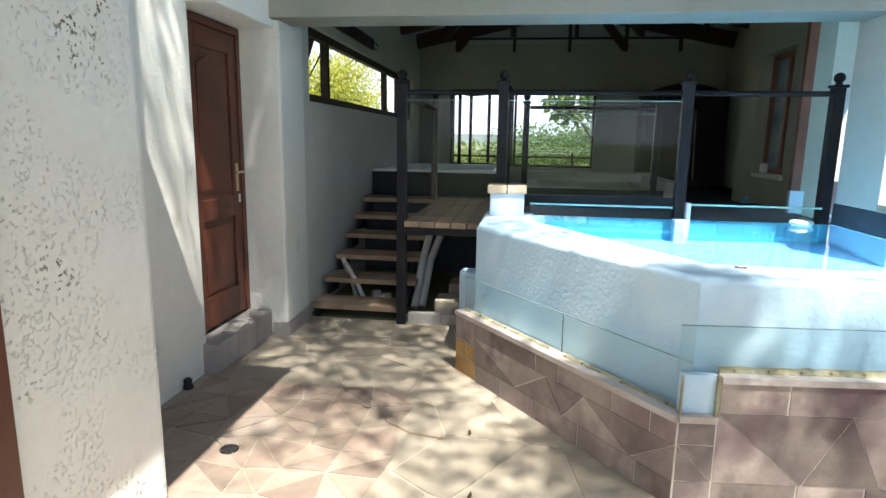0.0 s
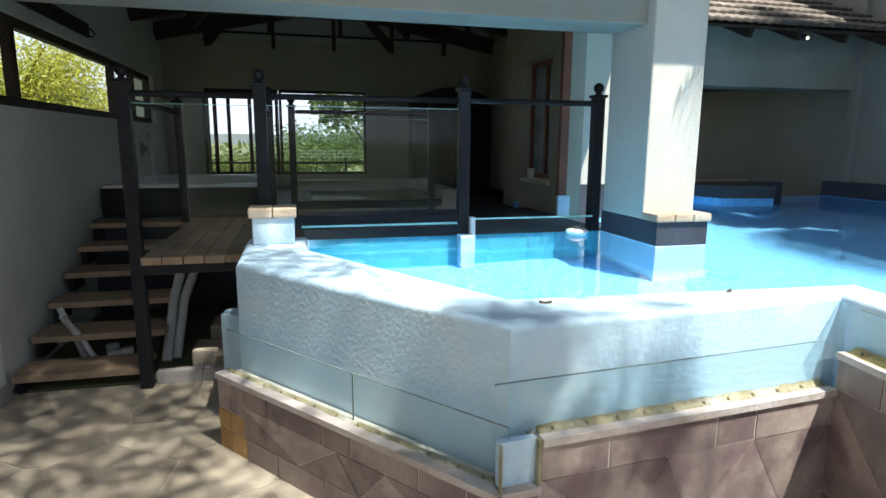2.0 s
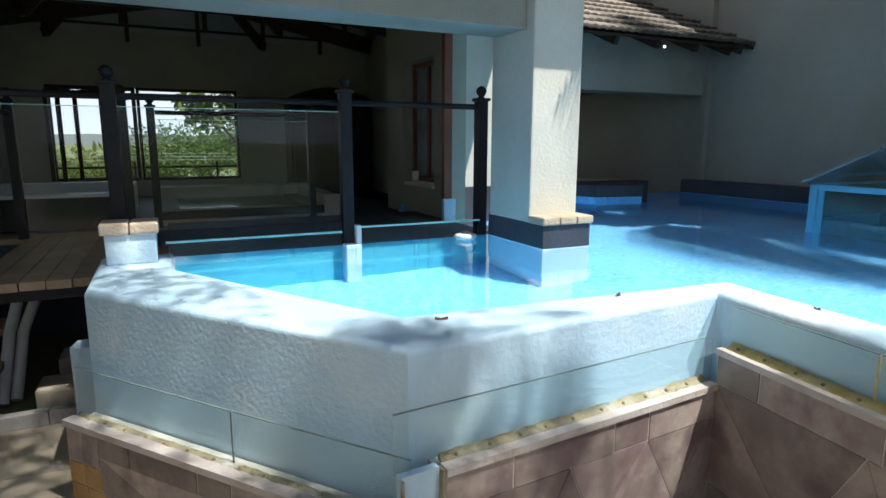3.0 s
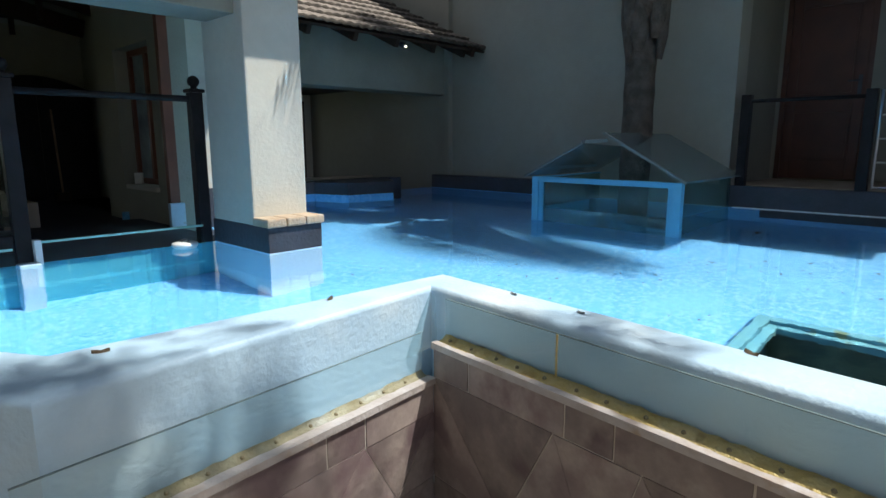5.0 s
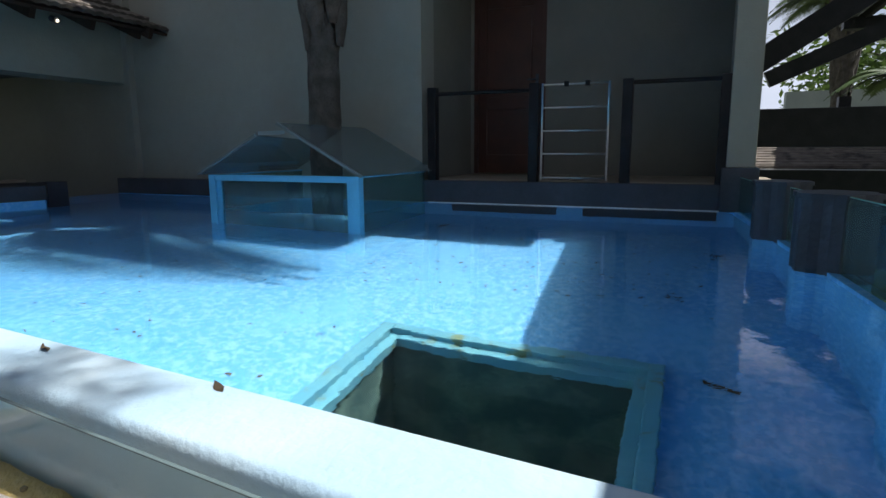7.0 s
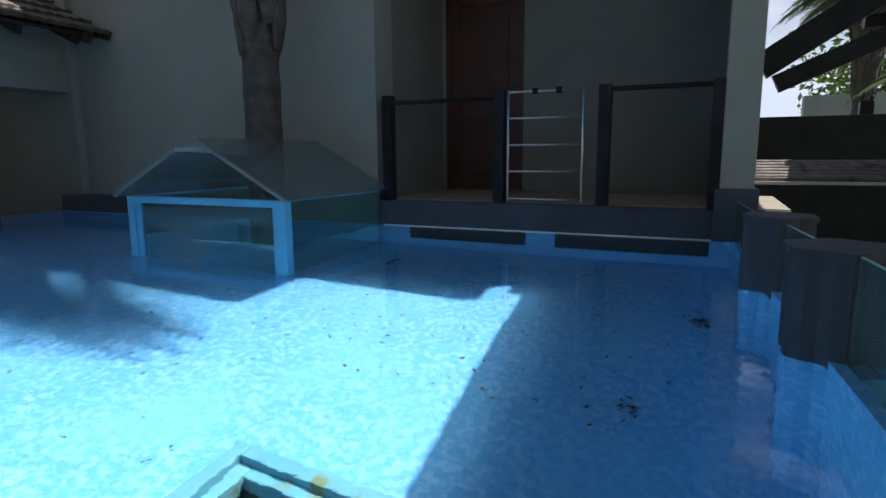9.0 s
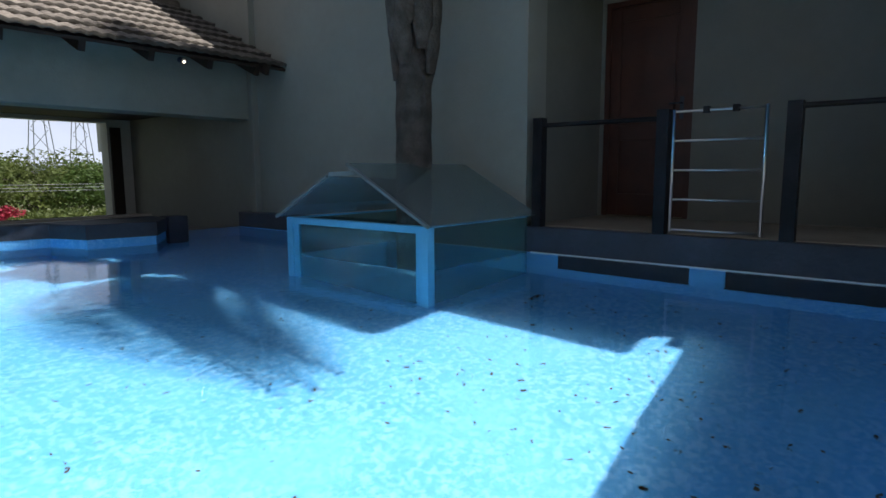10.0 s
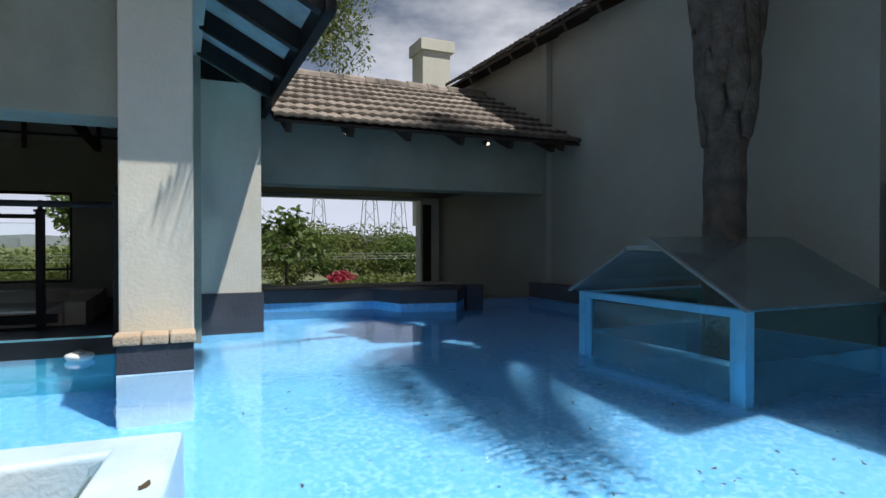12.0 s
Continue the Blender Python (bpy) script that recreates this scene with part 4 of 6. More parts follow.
# ---- windows ----
def bar_frame(name, axis, at, u0, u1, z0, z1, mull, label, material, w=0.05, depth=0.07, glazed=True, kind="structure"):
    """A window in a wall; axis 'x': wall along y at x=at; axis 'y': wall along x at y=at."""
    th = thing(name, (at, (u0 + u1) / 2, z0) if axis == "x" else ((u0 + u1) / 2, at, z0), label, "window", "", kind)

    def bx(ua, ub, za, zb, d0=0.0, d1=depth):
        return B(at + d0, ua, za, at + d1, ub, zb, bevel=0.004) if axis == "x" else B(ua, at + d0, za, ub, at + d1, zb, bevel=0.004)
    part("frame_bar", bx(u0, u1, z0, z0 + w), material, th)
    part("frame_bar", bx(u0, u1, z1 - w, z1), material, th)
    us = [u0, *mull, u1]
    for i, u in enumerate(us):
        a = u0 if i == 0 else (u1 - w if i == len(us) - 1 else u - w / 2)
        part("frame_bar", bx(a, a + w, z0 + w, z1 - w), material, th)
    if glazed:
        for a, b in zip(us, us[1:]):
            g = part("pane", bx(a + w / 2, b - w / 2, z0 + w, z1 - w, depth * 0.45, depth * 0.55), GLASS, th)
            g.visible_shadow = False
    return th


w1 = bar_frame("window_1", "x", SPA_WALL_X - 0.12, 4.9, 9.5, 1.80, 2.42, [5.55, 7.9, 8.7], "long high dark-framed window to the garden", DARKWOOD, 0.07, glazed=False)
sash = part("open_sash", beam_between(bmesh.new(), (SPA_WALL_X - 0.10, 5.25, 2.36), (SPA_WALL_X - 0.28, 5.25, 1.86), 0.05, 0.05), DARKWOOD, w1, "sash tilted open")
part("stay", tube(bmesh.new(), [(SPA_WALL_X - 0.08, 5.5, 2.3), (SPA_WALL_X - 0.2, 5.45, 2.05)], 0.008, 6), BLACK, w1)
bar_frame("window_2", "y", BACK_Y + 0.05, -0.27, 1.04, 1.08, 2.34, [], "picture window onto the valley", DARKWOOD, 0.04, glazed=False)
w3 = bar_frame("window_3", "y", BACK_Y + 0.05, -1.32, -0.28, 1.08, 2.34, [], "open folding window onto the valley", DARKWOOD, 0.05, glazed=False)
for x0, y0, x1, y1 in ((-1.30, 10.02, -1.12, 9.62), (-1.12, 9.62, -0.98, 10.02), (-0.98, 10.02, -0.66, 9.70)):
    lf = part("folding_leaf", bmesh.new(), DARKWOOD, w3)
    bm = bmesh.new()
    a, b = Vector((x0, y0, 0)), Vector((x1, y1, 0))
    for p_, q_ in (((a.x, a.y, 1.08), (b.x, b.y, 1.08)), ((a.x, a.y, 2.24), (b.x, b.y, 2.24)), ((a.x, a.y, 1.08), (a.x, a.y, 2.24)), ((b.x, b.y, 1.08), (b.x, b.y, 2.24))):
        beam_between(bm, p_, q_, 0.05, 0.05)
    bm.to_mesh(lf.data)
    bm.free()
w4 = bar_frame("window_4", "x", 2.48, 6.10, 6.92, 1.21, 2.42, [6.52], "deep-set wooden side window, panes whitened to look lit", REDWOOD, 0.05)
# Milky sheet on these panes replaces the bright reflection in the glass.
for c in w4.children:
    if c.name.startswith("pane"):
        c.data.materials[0] = CANOPY
setting("window_sill", B(2.33, 6.08, 1.17, 2.50, 6.80, 1.21, bevel=0.005), STUCCO, "plaster window sill", "sill")
setting("door_jamb", B(2.33, 5.80, 0.90, 2.41, 5.86, 4.2, bevel=0.004), REDWOOD, "red-brown timber jamb at the wall's end", "jamb")
setting("blue_jamb_foot", B(2.30, 5.74, 0.90, 2.42, 5.79, 1.10, bevel=0.004), BLUE, "blue painted foot below the jamb", "pool wall")
rack = thing("hook_rack", (-1.84, 6.0, 2.5), "dark wooden coat rack with curled iron hooks", "coat rack")
part("board", B(-1.86, 5.0, 2.50, -1.83, 6.95, 2.62, bevel=0.005), DARKWOOD, rack)
for i in range(9):
    y = 5.1 + i * 0.21
    part("hook", tube(bmesh.new(), [(-1.83, y, 2.56), (-1.77, y, 2.55), (-1.74, y, 2.51), (-1.76, y, 2.48), (-1.79, y, 2.49)], 0.008, 6), BLACK, rack)

# ---- spa roof ----
RIDGE_X, RIDGE_Z, EAVE_Z = 0.55, 4.75, 3.55
for sx, ex in ((-1, -2.2), (1, 2.62)):
    bm = bmesh.new()
    front = 3.95 if sx < 0 else 3.45
    q = [(RIDGE_X, front, RIDGE_Z), (RIDGE_X, BACK_Y + 0.4, RIDGE_Z), (ex, BACK_Y + 0.4, EAVE_Z), (ex, front, EAVE_Z)]
    plate(bm, q, 0.06, (0, 0, 1))
    setting("ceiling_spa", bm, DARKWOOD, "dark boarded sloping ceiling", "ceiling")
for y in (5.3, 6.9, 8.5, 9.8):
    tr = thing("roof_truss", (RIDGE_X, y, 3.2), "dark stained timber roof truss", "truss", "roof trusses", "structure")
    zt = 3.08 if y > 8 else 3.30
    far = 2.98 if y > 7.4 else 2.36
    part("tie_rod", beam_between(bmesh.new(), (SPA_WALL_X, y, zt), (far, y, zt), 0.03, 0.03), BLACK, tr)
    part("lower_chord", beam_between(bmesh.new(), (SPA_WALL_X, y, zt - 0.04), (0.1, y, zt + 0.36), 0.07, 0.22), DARKWOOD, tr)
    part("lower_chord", beam_between(bmesh.new(), (far, y, zt - 0.04), (1.0, y, zt + 0.36), 0.07, 0.22), DARKWOOD, tr)
    part("rafter", beam_between(bmesh.new(), (-2.0, y, 3.58), (RIDGE_X, y, 4.68), 0.06, 0.12), DARKWOOD, tr)
    part("rafter", beam_between(bmesh.new(), (2.6, y, 3.58), (RIDGE_X, y, 4.68), 0.06, 0.12), DARKWOOD, tr)
    for x in (-1.2, -0.3, 0.55, 1.4, 2.2):
        part("hanger", beam_between(bmesh.new(), (x, y, zt - 0.2), (x, y, 4.5 - abs(x - RIDGE_X) * 0.5), 0.05, 0.06), DARKWOOD, tr)
    for x in (-1.2, 1.4):
        part("brace", beam_between(bmesh.new(), (x, y, zt - 0.16), (x + (0.8 if x < 0 else -0.8), y, 3.9), 0.06, 0.12), DARKWOOD, tr)
# glazed side canopy
can = thing("glass_canopy", (2.9, 5.4, 3.0), "glazed side canopy on dark timber rafters", "canopy", kind="structure")
part("eave_beam", beam_between(bmesh.new(), (3.18, 3.7, 2.97), (3.18, 7.05, 2.97), 0.06, 0.16), BLACK, can)
for y in (3.75, 4.45, 5.15, 5.8, 6.4, 7.0):
    part("rafter", beam_between(bmesh.new(), (3.16, y, 2.95), (2.50, y, 3.30), 0.07, 0.13), BLACK, can)
for ya, yb in zip((3.75, 4.45, 5.15, 5.8, 6.4), (4.45, 5.15, 5.8, 6.4, 7.0)):
    g = part("roof_pane", plate(bmesh.new(), [(3.20, ya + 0.01, 3.01), (3.20, yb - 0.01, 3.01), (2.50, yb - 0.01, 3.37), (2.50, ya + 0.01, 3.37)], 0.008, (0.45, 0, 0.9)), CANOPY, can, "milky greenish roof sheet")
setting("canopy_wall_plate", B(2.49, 4.58, 3.2, 2.58, 6.7, 3.5), STUCCO, "plaster band carrying the canopy", "beam")

# ---- greenhouse in the pool ----
gh = thing("glass_palm_house", (5.95, 3.55, 0), "small gabled glass house built round a palm in the pool", "glass house")
GX0, GX1, GY0, GY1, GZ = 5.29, 6.58, 2.80, 4.30, 1.25
for x, y in ((GX0, GY0), (GX0, GY1 - 0.07)):
    part("corner_post", B(x, y, 0.0, x + 0.07, y + 0.07, GZ, bevel=0.004), FRAMEBLUE, gh)
for a in ((GX0 + 0.005, GY0 + 0.07, GZ - 0.05, GX0 + 0.065, GY1 - 0.07, GZ), (GX0 + 0.07, GY0 + 0.02, GZ - 0.014, GX1, GY0 + 0.05, GZ), (GX0 + 0.07, GY1 - 0.05, GZ - 0.014, GX1, GY1 - 0.02, GZ)):
    part("top_rail", B(*a, bevel=0.004), FRAMEBLUE, gh)
for ya, yb in ((GY0 + 0.07, GY0 + 0.12), (GY1 - 0.12, GY1 - 0.07)):
    part("pane_frame", B(GX0 + 0.02, ya, 0.0, GX0 + 0.05, yb, GZ - 0.05), FRAMEBLUE, gh)
for (xa, ya), (xb, yb), n in (((GX0 + 0.03, GY0 + 0.12), (GX0 + 0.03, GY1 - 0.12), (-1, 0, 0)), ((GX0 + 0.07, GY0 + 0.03), (GX1, GY0 + 0.03), (0, -1, 0)), ((GX0 + 0.07, GY1 - 0.03), (GX1, GY1 - 0.03), (0, 1, 0))):
    zt = GZ - 0.05 if n[0] else GZ - 0.014
    up = [(xa, ya, WATER_Z), (xb, yb, WATER_Z), (xb, yb, zt), (xa, ya, zt)]
    part("side_pane", plate(bmesh.new(), up, 0.01, (-n[0], -n[1], 0)), GREENGLASS, gh, "greenish glass wall pane").visible_shadow = False
    bm = bmesh.new()
    f = bm.faces.new([bm.verts.new(v) for v in ((xa, ya, 0.021), (xb, yb, 0.021), (xb, yb, WATER_Z), (xa, ya, WATER_Z))])
    f.normal_update()
    if f.normal.dot(Vector(n)) < 0:
        f.normal_flip()
    part("wet_pane", bm, WETGLASS, gh, "glass wall pane below the waterline").visible_shadow = False
setting("palm_bed", B(GX0 + 0.1, GY0 + 0.1, 0.0, GX1 - 0.02, GY1 - 0.1, 0.55), DARKGREY, "dark planting box inside the glass house", "planter")
RY, RZ = 3.53, 1.66
for q in ([(GX0 - 0.05, GY0 - 0.05, GZ + 0.0), (GX1 + 0.03, GY0 - 0.05, GZ), (GX1 + 0.03, RY - 0.03, RZ), (GX0 - 0.05, RY - 0.03, RZ)],):
    part("roof_pane", plate(bmesh.new(), q, 0.012), ROOFGLASS, gh, "dusty frosted glass roof pane")
part("roof_pane", plate(bmesh.new(), [(GX0 - 0.05, GY1 + 0.05, GZ), (GX1 + 0.03, GY1 + 0.05, GZ), (GX1 + 0.03, 3.85, 1.515), (GX0 - 0.05, 3.72, 1.57)], 0.012, (0, 0.5, 0.87)), ROOFGLASS, gh, "dusty frosted glass roof pane cut short")
ALU = mat("grey_flashing", (0.20, 0.22, 0.22), 0.5, None, 5.0)
part("verge_strip", beam_between(bmesh.new(), (GX0 - 0.055, GY0 - 0.055, GZ + 0.004), (GX0 - 0.055, RY - 0.03, RZ + 0.004), 0.025, 0.02), ALU, gh)
part("verge_strip", beam_between(bmesh.new(), (GX0 - 0.055, GY1 + 0.055, GZ + 0.004), (GX0 - 0.055, 3.72, 1.575), 0.025, 0.02), ALU, gh)
part("ridge_strip", beam_between(bmesh.new(), (GX0 - 0.05, 3.71, 1.59), (GX0 + 0.12, 3.58, 1.60), 0.10, 0.03), ALU, gh)

# ---- palm ----
def palm(name, base, height, label, crown_r=2.6, fronds=26, seed=3, trunk_r=0.15, stub_from=0.45, drooping=()):
    rnd = random.Random(seed)
    x, y, z = base
    th = thing(name, base, label, "palm tree")
    pts, rad = [], []
    n = 26
    for i in range(n + 1):
        t = i / n
        zz = z + height * t
        r = trunk_r * (1.05 - 0.1 * t) * (1 + 0.05 * (i % 2))
        if t > stub_from:
            r *= 1.0 + 0.9 * (t - stub_from)
        pts.append((x + 0.02 * math.sin(3 * t), y + 0.03 * math.sin(2 * t + 1), zz))
        rad.append(r)
    part("trunk", tube(bmesh.new(), pts, rad, 16), BARK, th, "grey ringed palm trunk", smooth=True)
    # cut frond bases, overlapping upwards and splaying out towards the crown
    for i in range(64):
        u = i / 63
        a = i * 2.4
        zz = z + height * (stub_from + (0.99 - stub_from) * u)
        d = Vector((math.cos(a), math.sin(a), 0))
        p0 = Vector((x, y, zz - 0.26)) + d * trunk_r * (0.90 + 0.40 * u)
        ln = rnd.uniform(0.45, 0.85)
        out = 0.05 + 0.26 * u + rnd.uniform(0, 0.08)
        p1 = p0 + d * out * 0.4 + Vector((0, 0, ln * 0.55))
        p2 = p0 + d * out + Vector((0, 0, ln))
        bm = tube(bmesh.new(), [p0, p0.lerp(p1, 0.5), p1, p1.lerp(p2, 0.6), p2 + d * rnd.uniform(0, 0.06)], [0.045, 0.085, 0.075, 0.045, 0.012], 8)
        mid = (p0 + p2) / 2
        for v in bm.verts:
            off = (v.co - mid).dot(d)
            v.co -= d * off * 0.45
            v.co += Vector((rnd.uniform(-0.006, 0.006), rnd.uniform(-0.006, 0.006), 0))
        part("frond_stub", bm, BARK, th, smooth=True)
    top = Vector((x, y, z + height))
    for i in range(fronds):
        a = i * 2.39996 + rnd.uniform(-0.2, 0.2)
        lift = 1.15 - 1.15 * (i / fronds)
        if drooping and i < len(drooping):
            a, lift, stretch = drooping[i]
        d = Vector((math.cos(a), math.sin(a), 0))
        if drooping and i < len(drooping):
            pass
        elif d.x < -0.3 or d.y < -0.2:
            lift = 1.5
        elif d.y > 0.15 or d.x > 0.5:
            lift = max(lift, 0.75)
        side = Vector((-d.y, d.x, 0))
        L = crown_r * (stretch if drooping and i < len(drooping) else rnd.uniform(0.85, 1.1) * (0.3 if d.x < -0.3 or d.y < -0.2 else 0.85))
        bm = bmesh.new()
        spine = []
        for k in range(40):
            s = k / 39
            spine.append(top + d * (L * (s * 0.95)) + Vector((0, 0, L * (lift * s - 0.95 * s * s))))
        for k in range(39):
            p, q = spine[k], spine[k + 1]
            w = 0.03 * (1 - k / 40)
            bm.faces.new([bm.verts.new(v) for v in (p - side * w, p + side * w, q + side * w * 0.9, q - side * w * 0.9)])
            if k < (24 if drooping and i < len(drooping) and stretch > 1.15 else 8):
                continue
            lf = 0.80 * math.sin(math.pi * min(1, 0.12 + k / 42)) * L / 2.6
            for sg in (-1, 1):
                for h in (0.0, 0.5):
                    o = p.lerp(q, h)
                    tip = o + side * sg * lf * 0.95 + (q - p).normalized() * lf * 0.5 + Vector((0, 0, -0.22 * lf + rnd.uniform(-0.03, 0.03)))
                    e = (q - p).normalized() * 0.021
                    bm.faces.new([bm.verts.new(v) for v in (o - e, o + e, tip)])
        part("frond", bm, FROND, th)
    return th


palm("palm_tree", (6.02, 3.55, 0.55), 4.35, "tall palm with a grey trunk growing through the glass house", 2.9, 30, stub_from=0.46, trunk_r=0.14,
     drooping=[(-2.03, 0.31, 1.04), (-1.96, 0.33, 1.05), (-1.89, 0.34, 1.02), (-3.03, 0.71, 1.19), (-2.95, 0.74, 1.18)])

# ---- veranda railing ----
for y in (2.76, 1.77, 0.97, 0.22):
    post(6.64, y, 1.16, 2.03, 0.085, False)
rail((6.64, 1.81, 1.97), (6.64, 2.72, 1.97), 0.018)
rail((6.64, 0.26, 2.0), (6.64, 0.93, 2.0), 0.018)
lad = thing("steel_gate", (6.60, 1.37, 1.2), "stainless ladder-like gate with four rungs", "gate")
for y in (1.12, 1.69):
    part("stile", tube(bmesh.new(), [(6.60, y, 1.185), (6.60, y, 2.02)], 0.011, 10), STEEL, lad, smooth=True)
for z in (1.20, 1.41, 1.61, 1.81, 2.005):
    part("rung", tube(bmesh.new(), [(6.60, 1.13, z), (6.60, 1.68, z)], 0.009, 10), STEEL, lad, smooth=True)
for y in (1.28, 1.46):
    part("clamp", B(6.582, y, 1.985, 6.618, y + 0.04, 2.03, bevel=0.004), BLACK, lad)
setting("pool_coping_veranda", B(6.585, 0.2, 0.938, 6.60, 2.80, 0.952), WHITE, "thin white waterline edge below the veranda", "trim")
# Thin black plates put the slots' inner shade on the pool side.
for y0, y1 in ((1.55, 2.55), (0.25, 1.30)):
    setting("overflow_slot", B(6.596, y0, 0.32, 6.6, y1, 0.925), BLACK, "black plate standing for the darkness in an overflow slot", "slot")
setting("pier_plinth", B(6.56, -0.05, 0.945, 6.97, 0.22, 1.30, bevel=0.006), DARKGREY, "charcoal plinth of the veranda pier", "plinth")

# ---- planters at the water's edge ----
bm = prism(bmesh.new(), [(3.13, 6.91), (4.36, 6.74), (4.52, 6.30), (5.12, 6.18), (5.45, 6.66), (5.45, 6.98)], 0.99, 1.13, bevel=0.012)
setting("planter_edge", bm, DARKGREY, "charcoal coping with angled corners at the pool's far edge", "planter")
setting("planter_edge_side", prism(bmesh.new(), [(3.13, 6.90), (4.37, 6.75), (4.53, 6.31), (5.11, 6.19), (5.44, 6.67), (5.44, 6.97)], 0.0, 0.99), BASIN, "blue painted wall under the planter coping", "planter")
setting("planter_wall", B(6.44, 4.35, 0.95, 6.62, 6.86, 1.13, bevel=0.012), DARKGREY, "charcoal coping along the house wall", "planter")
setting("planter_wall_side", B(6.45, 4.35, 0.0, 6.6, 6.85, 0.95), BASIN, "blue painted wall under the house coping", "planter")
setting("planter_post", B(5.50, 6.72, 0.0, 5.72, 6.92, 1.13, bevel=0.01), DARKGREY, "charcoal block beside the planter", "planter")
setting("sill_passage", B(3.17, 6.98, 1.13, 5.45, 7.12, 1.16, bevel=0.008), PAVE, "stone sill along the planter", "sill")
setting("floor_passage", B(2.5, 6.9, -0.05, 6.62, BACK_Y, 0.86), PAVE, "stone floor of the covered passage", "floor")
setting("passage_shutter", B(6.30, 10.05, 0.95, 6.45, 10.09, 2.3, bevel=0.004), DARKWOOD, "dark timber shutter beside the opening", "shutter")

# ---- glass screens on the near side ----
for x, y, w, z1 in ((5.20, -0.04, 0.26, 1.25), (4.28, -0.13, 0.27, 1.25), (3.22, -0.25, 0.30, 1.27)):
    p = thing("pool_pier", (x, y, 0), "fluted charcoal pool pier with a blue foot", "pier", "pool piers", "structure")
    bm = bmesh.new()
    poly = []
    for i in range(24):
        a = 2 * math.pi * i / 24
        r = w * (0.56 + 0.05 * math.cos(a * 6))
        poly.append((x + r * math.cos(a), y + r * math.sin(a)))
    part("shaft", prism(bmesh.new(), poly, 0.90, z1), DARKGREY, p)
    part("foot", prism(bmesh.new(), [(x + (a - x) * 0.97, y + (b - y) * 0.97) for a, b in poly], 0.0, 0.90), BASIN, p)
    part("cap", prism(bmesh.new(), [(x + (a - x) * 1.06, y + (b - y) * 1.06) for a, b in poly], z1, z1 + 0.02), DARKGREY, p)
pane((3.40, -0.20), (4.12, -0.14), 0.0, 1.26, "tall glass pool screen", "pool screens", GREENGLASS)
pane((4.44, -0.12), (5.04, -0.06), 0.0, 1.24, "tall glass pool screen", "pool screens", GREENGLASS)
pane((5.36, -0.02), (6.56, 0.08), 0.0, 1.22, "tall glass pool screen", "pool screens", GREENGLASS)
NEAR_BLOCK = [(2.92, -0.05), (2.45, -0.12), (2.40, -0.50), (3.02, -0.50), (3.02, -0.07)]
blk = thing("pool_block", (2.7, -0.3, 0), "low charcoal block with a stone top at the pool edge", "pier", kind="structure")
part("foot", prism(bmesh.new(), [(2.7 + (x - 2.7) * 0.98, -0.3 + (y + 0.3) * 0.98) for x, y in NEAR_BLOCK], 0.0, 0.93), BASIN, blk, "blue painted foot")
part("shaft", prism(bmesh.new(), NEAR_BLOCK, 0.93, 1.14), DARKGREY, blk)
part("cap", prism(bmesh.new(), NEAR_BLOCK, 1.14, 1.155, bevel=0.004), PAVE, blk, "brown stone top")

# ---- tiled roofs ----
def tile_mesh(w, l):
    """A double-roll concrete tile, w across and l up the slope."""
    bm = bmesh.new()
    n = 8
    top, bot = [], []
    for j, (yy, zz) in enumerate(((0.0, 0.036), (l, 0.0))):
        for k in range(n + 1):
            u = k / n
            h = 0.016 * abs(math.sin(2 * math.pi * u)) ** 1.4
            top.append(bm.verts.new((u * w, yy, zz + h)))
    for k in range(n + 1):
        bot.append(bm.verts.new((k / n * w, 0.0, -0.004 + 0.016 * abs(math.sin(2 * math.pi * k / n)) ** 1.4)))
    for k in range(n):
        bm.faces.new((top[k], top[k + 1], top[n + 2 + k], top[n + 1 + k]))
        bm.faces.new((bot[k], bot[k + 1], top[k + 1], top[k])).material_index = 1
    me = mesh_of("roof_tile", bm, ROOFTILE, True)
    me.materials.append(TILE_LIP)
    return me


def tiled_slope(parent, origin, along, up, cols, rows, w, l, rnd, half=True):
    """Tiles in courses: along the eave and up the slope (unit vectors)."""
    me = tile_mesh(w, l * 1.12)
    along, up = Vector(along).normalized(), Vector(up).normalized()
    n = along.cross(up)
    rot = Matrix((along, up, n)).transposed().to_4x4()
    for r in range(rows):
        for c in range(cols):
            ob = new("roof_tile", me)
            ob.parent = parent
            ob.matrix_parent_inverse = Matrix.Translation(-parent.location)
            p = Vector(origin) + along * (c * w + (0.25 * w if half and r % 2 else 0)) + up * (r * l) + n * (0.012 + rnd.uniform(-0.003, 0.003))
            ob.matrix_basis = Matrix.Translation(p) @ rot @ pose(0, 0, 0, rnd.uniform(-0.6, 0.6), 0, rnd.uniform(-0.5, 0.5))


rnd = random.Random(5)
roof = thing("passage_roof", (4.9, 6.1, 2.78), "low roof of weathered grey-brown concrete tiles", "roof", kind="structure")
slope = Vector((0, 2.35, 1.05))
part("roof_deck", plate(bmesh.new(), [(3.22, 6.06, 2.74), (6.62, 6.06, 2.74), (6.62, 8.42, 3.80), (3.22, 8.42, 3.80)], 0.03, (0, -0.4, 0.9)), DARKWOOD, roof)
part("roof_deck", plate(bmesh.new(), [(3.5, 8.42, 3.80), (6.62, 8.42, 3.80), (6.62, 10.5, 2.85), (3.5, 10.5, 2.85)], 0.03, (0, 0.4, 0.9)), DARKWOOD, roof)
tiled_slope(roof, (3.20, 6.04, 2.775), (1, 0, 0), slope, 15, 8, 0.228, 0.318, rnd)
for i in range(11):
    part("ridge_tile", tube(bmesh.new(), [(3.2 + i * 0.31, 8.41, 3.84), (3.53 + i * 0.31, 8.41, 3.835)], [0.10, 0.088], 10), ROOFTILE, roof)
